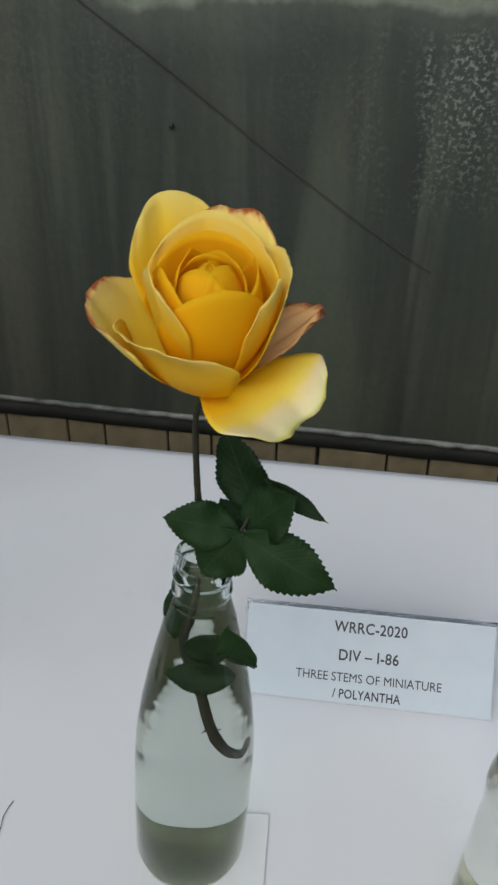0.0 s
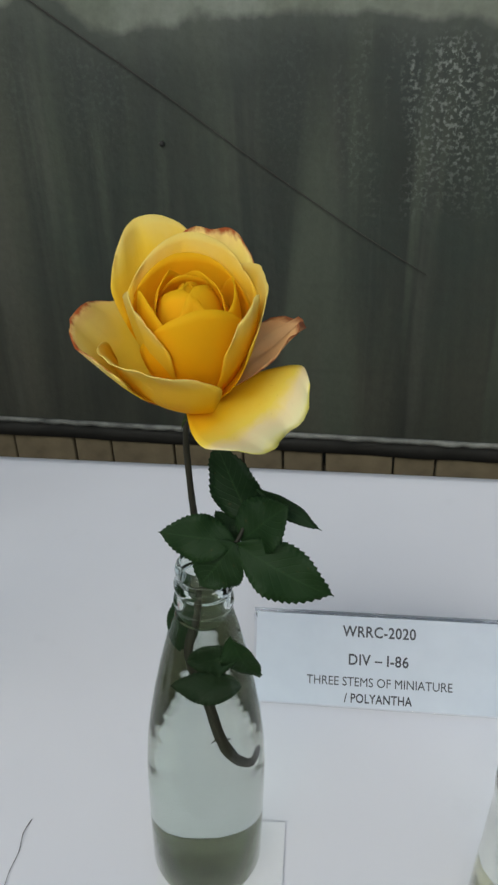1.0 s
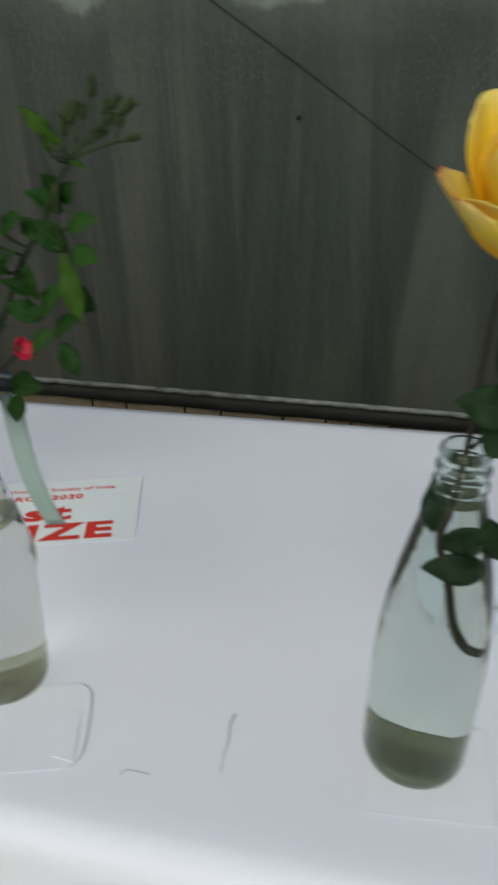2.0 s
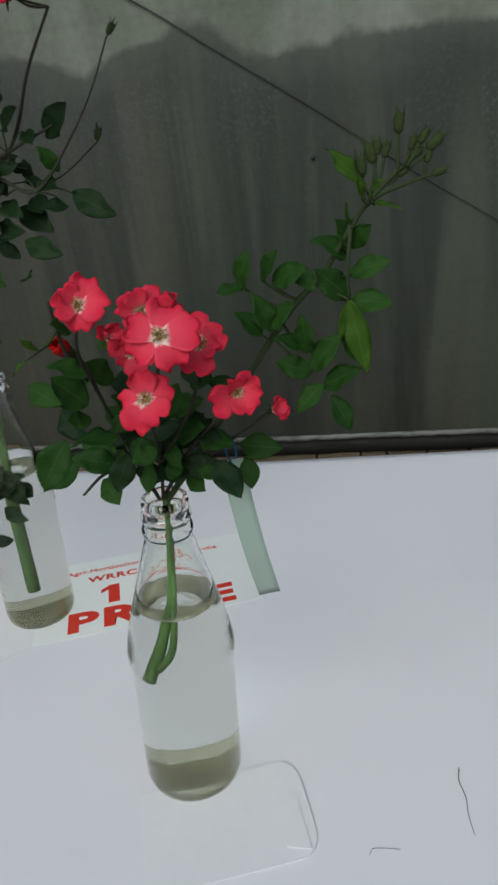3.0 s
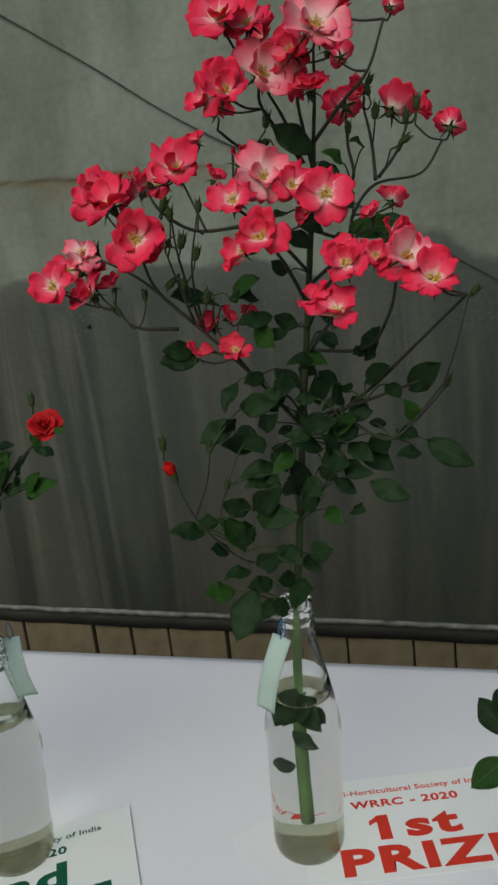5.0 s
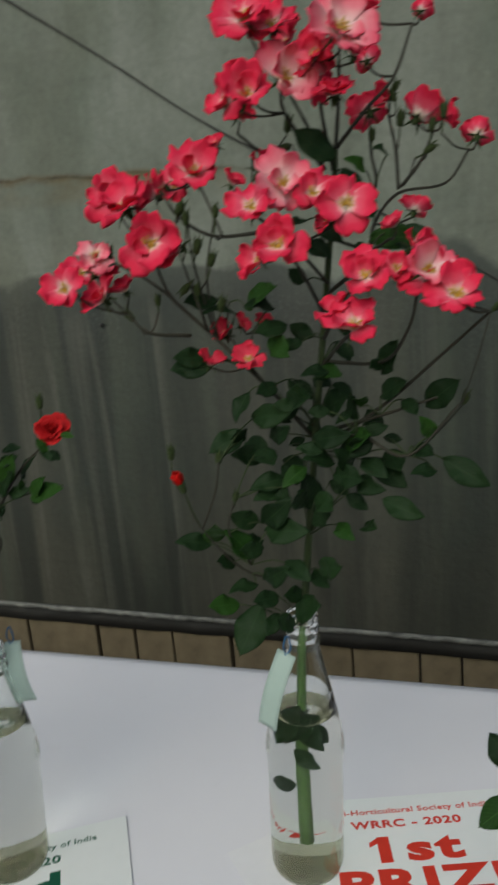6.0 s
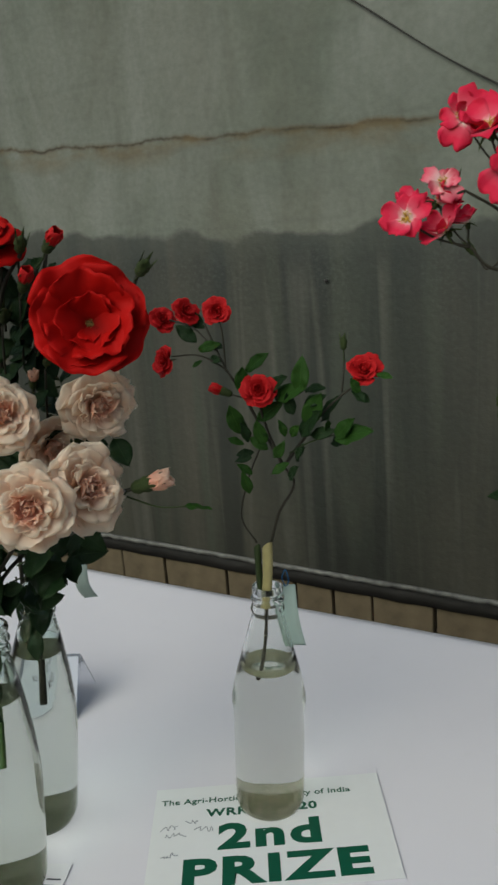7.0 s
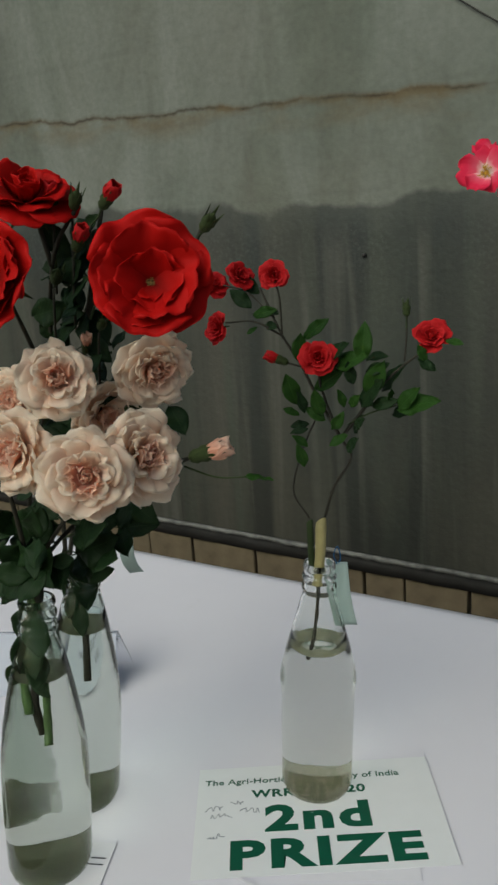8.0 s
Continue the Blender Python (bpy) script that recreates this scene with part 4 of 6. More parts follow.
B_BRANCH_LOW = [
    [(-0.4456, 0.257, 1.1235), (-0.4712, 0.24, 1.1635), (-0.5041, 0.22, 1.207), (-0.5349, 0.21, 1.2404), (-0.5566, 0.2, 1.2564)],
    [(-0.5187, 0.225, 1.2045), (-0.5428, 0.21, 1.2091), (-0.5547, 0.205, 1.223)],
    [(-0.5041, 0.22, 1.207), (-0.5247, 0.21, 1.2328), (-0.5298, 0.2, 1.2607)],
    [(-0.4604, 0.23, 1.2679), (-0.4956, 0.225, 1.2684), (-0.5152, 0.215, 1.2825), (-0.5246, 0.215, 1.2987)],
    [(-0.4366, 0.25, 1.3079), (-0.4614, 0.24, 1.3173), (-0.4718, 0.22, 1.3278)],
    [(-0.4265, 0.25, 1.3072), (-0.4409, 0.22, 1.3353), (-0.4391, 0.21, 1.3489)],
    [(-0.4239, 0.25, 1.3034), (-0.432, 0.24, 1.3304), (-0.4364, 0.22, 1.3441)],
    [(-0.4161, 0.25, 1.3153), (-0.3956, 0.25, 1.3362), (-0.3776, 0.25, 1.3526), (-0.3656, 0.25, 1.3801)],
]
B_BRANCH_UP = [
    [(-0.4266, 0.25, 1.2246), (-0.3962, 0.23, 1.2457), (-0.3925, 0.24, 1.266), (-0.3784, 0.26, 1.2848), (-0.3495, 0.28, 1.2894), (-0.3343, 0.28, 1.3083)],
    [(-0.3782, 0.26, 1.2876), (-0.3801, 0.27, 1.3131), (-0.384, 0.27, 1.3359)],
    [(-0.3764, 0.265, 1.2895), (-0.3651, 0.28, 1.305), (-0.3563, 0.285, 1.3236)],
    [(-0.4212, 0.25, 1.2679), (-0.393, 0.25, 1.2871), (-0.3947, 0.26, 1.3106), (-0.3961, 0.27, 1.3309)],
    [(-0.4161, 0.25, 1.3153), (-0.4078, 0.22, 1.3364), (-0.4027, 0.2, 1.3584)],
    [(-0.4184, 0.25, 1.3026), (-0.4221, 0.24, 1.3388), (-0.4204, 0.235, 1.3631)],
    [(-0.4241, 0.25, 1.261), (-0.3944, 0.22, 1.2507), (-0.3791, 0.21, 1.2556)],
    [(-0.4204, 0.25, 1.2678), (-0.4045, 0.19, 1.274)],
]
B_BRANCH_HIGH = [
    [(-0.4339, 0.255, 1.1784), (-0.3891, 0.22, 1.1806), (-0.3682, 0.18, 1.2046), (-0.3609, 0.165, 1.2283)],
    [(-0.4445, 0.257, 1.1129), (-0.3939, 0.24, 1.1473), (-0.3524, 0.19, 1.186), (-0.3243, 0.165, 1.2121)],
    [(-0.4314, 0.25, 1.1946), (-0.4056, 0.19, 1.2232), (-0.391, 0.165, 1.2328)],
    [(-0.4296, 0.25, 1.2097), (-0.431, 0.19, 1.242), (-0.4365, 0.17, 1.2542)],
    [(-0.4267, 0.25, 1.232), (-0.4386, 0.2, 1.2591), (-0.4523, 0.175, 1.2747)],
    [(-0.4339, 0.25, 1.1752), (-0.4077, 0.18, 1.1981), (-0.3953, 0.155, 1.2072)],
    [(-0.4441, 0.257, 1.1255), (-0.3929, 0.23, 1.1437), (-0.3554, 0.22, 1.1568)],
    [(-0.4466, 0.257, 1.1129), (-0.4089, 0.23, 1.1309), (-0.3752, 0.22, 1.1188), (-0.3401, 0.22, 1.1541)],
]
B_BRANCH_THIN = [
    [(-0.459, 0.257, 1.0151), (-0.4943, 0.235, 1.0247), (-0.5196, 0.21, 1.0685), (-0.5276, 0.2, 1.1036)],
    [(-0.5196, 0.21, 1.0685), (-0.5034, 0.2, 1.099), (-0.4985, 0.2, 1.1209)],
    [(-0.4935, 0.235, 1.0316), (-0.5033, 0.22, 1.0623), (-0.4953, 0.215, 1.0896)],
    [(-0.5025, 0.23, 1.2007), (-0.5098, 0.22, 1.2527), (-0.5113, 0.22, 1.2832)],
    [(-0.5026, 0.235, 1.1981), (-0.5052, 0.23, 1.2408), (-0.4956, 0.23, 1.2816)],
    [(-0.4712, 0.24, 1.1635), (-0.4939, 0.235, 1.2013), (-0.4929, 0.235, 1.2243)],
    [(-0.486, 0.24, 1.1784), (-0.4788, 0.24, 1.2034)],
    [(-0.504, 0.22, 1.2078), (-0.5104, 0.215, 1.2348), (-0.5156, 0.215, 1.2535)],
    [(-0.4897, 0.225, 1.2684), (-0.506, 0.24, 1.2995), (-0.5116, 0.245, 1.3085)],
    [(-0.4673, 0.235, 1.3183), (-0.4598, 0.2, 1.291)],
]
B_LEAF_A = [
    ((-0.4812, 0.235, 1.2213), (-0.4561, 0.215, 1.2357)),
    ((-0.4879, 0.235, 1.2162), (-0.5042, 0.215, 1.2276)),
    ((-0.5008, 0.235, 1.2269), (-0.5182, 0.215, 1.2282)),
    ((-0.4616, 0.235, 1.2184), (-0.4722, 0.215, 1.2276)),
    ((-0.5087, 0.235, 1.1836), (-0.5337, 0.215, 1.183)),
    ((-0.5124, 0.235, 1.187), (-0.5299, 0.215, 1.1913)),
    ((-0.4658, 0.235, 1.1991), (-0.4493, 0.215, 1.1879)),
    ((-0.4531, 0.235, 1.2064), (-0.4702, 0.215, 1.2056)),
    ((-0.4844, 0.235, 1.1613), (-0.4925, 0.215, 1.147)),
    ((-0.4635, 0.235, 1.166), (-0.472, 0.215, 1.1645)),
    ((-0.4587, 0.235, 1.1538), (-0.4375, 0.215, 1.1626)),
    ((-0.4825, 0.235, 1.143), (-0.4541, 0.215, 1.1502)),
    ((-0.4369, 0.235, 1.174), (-0.4173, 0.215, 1.1798)),
]
B_LEAF_B = [
    ((-0.4383, 0.235, 1.1586), (-0.4484, 0.215, 1.167)),
    ((-0.4899, 0.235, 1.1331), (-0.5117, 0.215, 1.1237)),
    ((-0.4907, 0.235, 1.1269), (-0.491, 0.215, 1.1402)),
    ((-0.481, 0.235, 1.1203), (-0.4637, 0.215, 1.1153)),
    ((-0.4697, 0.235, 1.1281), (-0.4553, 0.215, 1.1387)),
    ((-0.4474, 0.235, 1.1068), (-0.4593, 0.215, 1.1012)),
    ((-0.4625, 0.235, 1.0989), (-0.4837, 0.215, 1.0997)),
    ((-0.4655, 0.235, 1.0905), (-0.4806, 0.215, 1.0914)),
    ((-0.481, 0.235, 1.065), (-0.459, 0.215, 1.0849)),
    ((-0.4853, 0.235, 1.065), (-0.4998, 0.215, 1.077)),
    ((-0.4796, 0.235, 1.0584), (-0.4487, 0.215, 1.0683)),
    ((-0.4927, 0.235, 1.0384), (-0.5003, 0.215, 1.0664)),
    ((-0.4832, 0.235, 1.0451), (-0.4937, 0.215, 1.0514)),
]
B_LEAF_C = [
    ((-0.4503, 0.235, 1.0776), (-0.4518, 0.215, 1.097)),
    ((-0.4413, 0.235, 1.0859), (-0.4258, 0.215, 1.0824)),
    ((-0.4394, 0.235, 1.1269), (-0.4137, 0.215, 1.1349)),
    ((-0.427, 0.235, 1.1103), (-0.4414, 0.215, 1.1225)),
    ((-0.4181, 0.235, 1.1221), (-0.3989, 0.215, 1.1362)),
    ((-0.4277, 0.235, 1.1021), (-0.4051, 0.215, 1.1039)),
    ((-0.4123, 0.235, 1.0977), (-0.3945, 0.215, 1.0958)),
    ((-0.4156, 0.235, 1.1059), (-0.4184, 0.215, 1.1236)),
    ((-0.4073, 0.235, 1.1117), (-0.3899, 0.215, 1.1093)),
    ((-0.403, 0.235, 1.1175), (-0.4101, 0.215, 1.1348)),
    ((-0.427, 0.235, 1.0646), (-0.4158, 0.215, 1.0641)),
    ((-0.4424, 0.235, 1.03), (-0.4235, 0.215, 1.0414)),
    ((-0.4672, 0.235, 1.0341), (-0.446, 0.215, 1.0347)),
]
B_LEAF_D = [
    ((-0.3913, 0.225, 1.1579), (-0.3746, 0.21, 1.1706)),
    ((-0.377, 0.225, 1.1552), (-0.3673, 0.21, 1.1488)),
    ((-0.363, 0.225, 1.1507), (-0.3426, 0.21, 1.1692)),
    ((-0.3588, 0.225, 1.13), (-0.3641, 0.21, 1.145)),
    ((-0.3582, 0.225, 1.1072), (-0.3713, 0.21, 1.1122)),
    ((-0.3525, 0.225, 1.1147), (-0.3243, 0.21, 1.1005)),
    ((-0.3926, 0.225, 1.0864), (-0.366, 0.21, 1.0797)),
    ((-0.3718, 0.225, 1.123), (-0.3584, 0.21, 1.1229)),
    ((-0.4072, 0.225, 1.1436), (-0.4125, 0.21, 1.1621)),
    ((-0.4047, 0.225, 1.1511), (-0.4032, 0.21, 1.1652)),
    ((-0.4252, 0.225, 1.1749), (-0.4384, 0.21, 1.1802)),
    ((-0.3902, 0.225, 1.1726), (-0.3799, 0.21, 1.1955)),
    ((-0.3897, 0.225, 1.1799), (-0.395, 0.21, 1.179)),
]
B_LEAF_E = [
    ((-0.4884, 0.235, 0.9996), (-0.5042, 0.215, 0.9657)),
    ((-0.4759, 0.235, 0.993), (-0.4802, 0.215, 0.9853)),
    ((-0.5063, 0.235, 0.9991), (-0.5233, 0.215, 1.0065)),
    ((-0.4628, 0.235, 0.9934), (-0.4399, 0.215, 1.0134)),
    ((-0.4744, 0.235, 1.0069), (-0.4878, 0.215, 1.0121)),
    ((-0.491, 0.235, 1.0157), (-0.5058, 0.215, 1.0228)),
    ((-0.4838, 0.235, 1.0204), (-0.4644, 0.215, 1.0345)),
    ((-0.5249, 0.235, 1.0472), (-0.5425, 0.215, 1.0591)),
    ((-0.5201, 0.235, 1.0495), (-0.5128, 0.215, 1.0686)),
    ((-0.5065, 0.235, 1.0337), (-0.5119, 0.215, 1.0426)),
    ((-0.4567, 0.235, 1.0118), (-0.4641, 0.215, 1.0171)),
    ((-0.4638, 0.235, 0.9841), (-0.4702, 0.215, 0.9992)),
]
B_LEAF_F = [
    ((-0.3908, 0.23, 1.2706), (-0.3979, 0.215, 1.2839)),
    ((-0.4141, 0.23, 1.3068), (-0.4353, 0.215, 1.3258)),
    ((-0.3935, 0.23, 1.2574), (-0.363, 0.215, 1.2564)),
    ((-0.3811, 0.23, 1.2593), (-0.3503, 0.215, 1.2498)),
    ((-0.4095, 0.23, 1.2996), (-0.3959, 0.215, 1.2869)),
    ((-0.4268, 0.23, 1.2681), (-0.4103, 0.215, 1.2592)),
    ((-0.4351, 0.23, 1.2587), (-0.418, 0.215, 1.2517)),
    ((-0.4026, 0.23, 1.255), (-0.3905, 0.215, 1.247)),
    ((-0.3956, 0.23, 1.2977), (-0.4011, 0.215, 1.3066)),
    ((-0.4375, 0.23, 1.2341), (-0.4442, 0.215, 1.2425)),
    ((-0.4173, 0.23, 1.2106), (-0.405, 0.215, 1.1968)),
    ((-0.4337, 0.23, 1.2724), (-0.4447, 0.215, 1.2716)),
    ((-0.3813, 0.23, 1.3054), (-0.3857, 0.215, 1.3106)),
]
B_BUD = [
    ((-0.4901, 0.21, 1.2684), (-0.4871, 0.208, 1.2823)),
    ((-0.5058, 0.21, 1.2526), (-0.5017, 0.208, 1.262)),
    ((-0.5091, 0.21, 1.2705), (-0.5076, 0.208, 1.28)),
    ((-0.5074, 0.21, 1.242), (-0.5129, 0.208, 1.2362)),
    ((-0.4977, 0.21, 1.2411), (-0.4926, 0.208, 1.253)),
    ((-0.5055, 0.21, 1.2274), (-0.5045, 0.208, 1.2347)),
    ((-0.5662, 0.21, 1.2553), (-0.5646, 0.208, 1.2632)),
    ((-0.5155, 0.21, 1.28), (-0.5109, 0.208, 1.2863)),
    ((-0.5502, 0.21, 1.2146), (-0.5552, 0.208, 1.2216)),
    ((-0.5344, 0.21, 1.2226), (-0.5332, 0.208, 1.2301)),
    ((-0.491, 0.21, 1.2189), (-0.4888, 0.208, 1.2243)),
    ((-0.5026, 0.21, 1.116), (-0.5012, 0.208, 1.1214)),
    ((-0.538, 0.21, 1.1129), (-0.5362, 0.208, 1.125)),
    ((-0.494, 0.21, 1.0872), (-0.4917, 0.208, 1.0936)),
]
B_BUD_RIGHT = [
    ((-0.3412, 0.26, 1.1433), (-0.3391, 0.258, 1.1483)),
    ((-0.3225, 0.26, 1.2039), (-0.3182, 0.258, 1.2083)),
    ((-0.3506, 0.26, 1.3176), (-0.3488, 0.258, 1.3301)),
    ((-0.3579, 0.26, 1.312), (-0.3561, 0.258, 1.3231)),
    ((-0.3671, 0.26, 1.3049), (-0.3579, 0.258, 1.3091)),
    ((-0.3775, 0.26, 1.335), (-0.3792, 0.258, 1.3431)),
    ((-0.3769, 0.26, 1.3182), (-0.3752, 0.258, 1.3293)),
    ((-0.3945, 0.26, 1.314), (-0.3936, 0.258, 1.3221)),
    ((-0.447, 0.26, 1.3233), (-0.4525, 0.258, 1.3214)),
    ((-0.4502, 0.26, 1.3291), (-0.4482, 0.258, 1.3355)),
    ((-0.3823, 0.26, 1.3423), (-0.3781, 0.258, 1.3478)),
]
SMALL_RED = [
    (-0.738, 0.194, 1.19, 0.0121, 'f'),
    (-0.768, 0.2, 1.191, 0.0117, 's'),
    (-0.791, 0.2, 1.186, 0.0120, 's'),
    (-0.784, 0.182, 1.155, 0.0126, 'l'),
    (-0.701, 0.183, 1.134, 0.0141, 'c'),
    (-0.628, 0.206, 1.146, 0.0135, 'u'),
]
PEACH = [
    (-0.771, 0.016, 1.093, 0.0270, 'f'),
    (-0.755, 0.054, 1.095, 0.0271, 'r'),
    (-0.797, 0.03, 1.146, 0.0224, 'c'),
    (-0.766, 0.085, 1.139, 0.0248, 'd'),
    (-0.825, 0.01, 1.104, 0.0269, 'l'),
    (-0.803, 0.075, 1.111, 0.0213, 'd'),
    (-0.885, 0.07, 1.121, 0.0237, 'l'),
]
BIG_RED = [
    (-0.748, 0.065, 1.196, 0.0379, 'f'),
    (-0.833, 0.03, 1.205, 0.0364, 'l'),
    (-0.841, 0.07, 1.259, 0.0293, 'd'),
]
C_BRANCH = [
    [(-0.7146, 0.21, 1.0013), (-0.7052, 0.21, 1.0286), (-0.6895, 0.208, 1.0542), (-0.6975, 0.205, 1.0719), (-0.7049, 0.195, 1.1078), (-0.7051, 0.19, 1.1272)],
    [(-0.6975, 0.205, 1.0719), (-0.7165, 0.205, 1.1053), (-0.7243, 0.2, 1.1271), (-0.7344, 0.195, 1.1465), (-0.7518, 0.197, 1.1812)],
    [(-0.6957, 0.206, 1.0696), (-0.6795, 0.206, 1.0898), (-0.6662, 0.206, 1.107), (-0.6514, 0.206, 1.1215), (-0.6354, 0.206, 1.1335)],
]
C_BRANCH += [
    [(-0.6533, 0.225, 1.1241), (-0.6547, 0.235, 1.1428), (-0.6555, 0.238, 1.1593)],
    [(-0.7346, 0.195, 1.1444), (-0.7344, 0.194, 1.1729), (-0.7372, 0.194, 1.1849)],
    [(-0.7344, 0.195, 1.1465), (-0.7544, 0.19, 1.1575), (-0.7757, 0.185, 1.1575)],
    [(-0.7433, 0.196, 1.1607), (-0.7634, 0.2, 1.1771), (-0.7851, 0.2, 1.184)],
    [(-0.7223, 0.2, 1.123), (-0.7299, 0.197, 1.1255), (-0.7371, 0.195, 1.1286)],
    [(-0.7279, 0.21, 0.9994), (-0.7417, 0.212, 1.02), (-0.7322, 0.212, 1.0538), (-0.7177, 0.21, 1.0824)],
]
C_LEAF_A = [
    ((-0.7589, 0.195, 1.1673), (-0.7734, 0.189, 1.1817)),
    ((-0.757, 0.195, 1.161), (-0.7367, 0.189, 1.1675)),
    ((-0.7553, 0.195, 1.1527), (-0.7618, 0.189, 1.1486)),
    ((-0.7479, 0.195, 1.1548), (-0.7354, 0.189, 1.1534)),
    ((-0.7218, 0.195, 1.1281), (-0.7167, 0.189, 1.1494)),
    ((-0.7163, 0.195, 1.1445), (-0.6974, 0.189, 1.1603)),
    ((-0.7016, 0.195, 1.1284), (-0.6812, 0.189, 1.1436)),
    ((-0.6931, 0.195, 1.1246), (-0.6671, 0.189, 1.136)),
    ((-0.6738, 0.195, 1.129), (-0.6685, 0.189, 1.1569)),
    ((-0.6807, 0.195, 1.1128), (-0.6818, 0.189, 1.1299)),
    ((-0.7093, 0.195, 1.1077), (-0.6884, 0.189, 1.1238)),
]
C_LEAF_B = [
    ((-0.726, 0.195, 1.0963), (-0.7297, 0.187, 1.1202)),
    ((-0.7194, 0.195, 1.0903), (-0.7191, 0.187, 1.1069)),
    ((-0.7058, 0.195, 1.0889), (-0.7077, 0.187, 1.1094)),
    ((-0.7242, 0.195, 1.0878), (-0.7338, 0.187, 1.0948)),
    ((-0.7178, 0.195, 1.0774), (-0.7303, 0.187, 1.0765)),
    ((-0.7186, 0.195, 1.0643), (-0.7266, 0.187, 1.0746)),
    ((-0.7218, 0.195, 1.0485), (-0.7225, 0.187, 1.0662)),
    ((-0.6869, 0.195, 1.0626), (-0.6757, 0.187, 1.0762)),
    ((-0.6864, 0.195, 1.0753), (-0.6987, 0.187, 1.0681)),
    ((-0.6973, 0.195, 1.0788), (-0.6867, 0.187, 1.0919)),
    ((-0.6797, 0.195, 1.08), (-0.6719, 0.187, 1.0908)),
]
C_LEAF_C = [
    ((-0.6899, 0.2, 1.0949), (-0.6912, 0.194, 1.1086)),
    ((-0.6856, 0.2, 1.0951), (-0.6763, 0.194, 1.1051)),
    ((-0.6769, 0.2, 1.0956), (-0.6594, 0.194, 1.1177)),
    ((-0.6724, 0.2, 1.104), (-0.6571, 0.194, 1.1295)),
    ((-0.6558, 0.2, 1.1007), (-0.6515, 0.194, 1.1101)),
    ((-0.6684, 0.2, 1.096), (-0.6496, 0.194, 1.1031)),
    ((-0.6498, 0.2, 1.0949), (-0.6337, 0.194, 1.1127)),
    ((-0.6498, 0.2, 1.0949), (-0.6193, 0.194, 1.1057)),
    ((-0.6355, 0.2, 1.1307), (-0.6222, 0.194, 1.1264)),
    ((-0.6165, 0.2, 1.1422), (-0.604, 0.194, 1.1432)),
    ((-0.6297, 0.2, 1.1289), (-0.6334, 0.194, 1.1412)),
    ((-0.6719, 0.2, 1.1202), (-0.6551, 0.194, 1.1276)),
    ((-0.7061, 0.2, 1.0834), (-0.7187, 0.194, 1.0948)),
]
D_BUD = [
    ((-0.8363, 0.085, 1.2348), (-0.8315, 0.081, 1.2464)),
    ((-0.8195, 0.085, 1.2386), (-0.8119, 0.081, 1.2463)),
    ((-0.8058, 0.085, 1.2308), (-0.7872, 0.081, 1.2442)),
    ((-0.7265, 0.085, 1.2189), (-0.7161, 0.081, 1.226)),
    ((-0.8236, 0.085, 1.2113), (-0.8141, 0.081, 1.2213)),
    ((-0.8444, 0.085, 1.1941), (-0.8364, 0.081, 1.2014)),
    ((-0.8263, 0.085, 1.1417), (-0.8191, 0.081, 1.1557)),
    ((-0.81, 0.085, 1.1643), (-0.8031, 0.081, 1.1702)),
    ((-0.8134, 0.085, 1.0996), (-0.821, 0.081, 1.108)),
    ((-0.7985, 0.085, 1.116), (-0.7882, 0.081, 1.1156)),
]
D_LEAF_A = [
    ((-0.8155, 0.09, 1.228), (-0.8014, 0.084, 1.2372)),
    ((-0.841, 0.09, 1.1973), (-0.8178, 0.084, 1.211)),
    ((-0.849, 0.1, 1.1929), (-0.8288, 0.094, 1.1799)),
    ((-0.8719, 0.09, 1.1753), (-0.8383, 0.084, 1.1812)),
    ((-0.8416, 0.09, 1.1674), (-0.8505, 0.084, 1.1452)),
    ((-0.8226, 0.09, 1.1598), (-0.8049, 0.084, 1.1461)),
    ((-0.7707, 0.1, 1.114), (-0.7548, 0.094, 1.0975)),
    ((-0.8122, 0.1, 1.0416), (-0.7887, 0.094, 1.0321)),
    ((-0.859, 0.1, 1.0968), (-0.8282, 0.094, 1.0881)),
    ((-0.9006, 0.1, 1.0898), (-0.8632, 0.094, 1.1023)),
    ((-0.8879, 0.09, 1.127), (-0.8891, 0.084, 1.1445)),
    ((-0.8692, 0.1, 1.1582), (-0.8715, 0.094, 1.1709)),
]
D_LEAF_B = [
    ((-0.8405, 0.06, 1.0483), (-0.869, 0.052, 1.0538)),
    ((-0.8586, 0.05, 1.0413), (-0.8768, 0.042, 1.0207)),
    ((-0.8375, 0.05, 1.0401), (-0.8796, 0.042, 1.0331)),
    ((-0.8338, 0.06, 1.0285), (-0.7981, 0.052, 1.0469)),
    ((-0.8412, 0.07, 1.0103), (-0.8051, 0.062, 1.0279)),
    ((-0.831, 0.07, 1.0077), (-0.7992, 0.062, 1.0186)),
    ((-0.8455, 0.05, 1.0266), (-0.8604, 0.042, 0.9934)),
    ((-0.8264, 0.05, 1.0172), (-0.8427, 0.042, 1.0137)),
    ((-0.8282, 0.05, 1.0615), (-0.8083, 0.042, 1.0474)),
    ((-0.8495, 0.05, 1.0589), (-0.828, 0.042, 1.0486)),
    ((-0.8484, 0.08, 0.9914), (-0.8187, 0.072, 0.9981)),
    ((-0.8656, 0.06, 1.0577), (-0.8801, 0.052, 1.0546)),
]
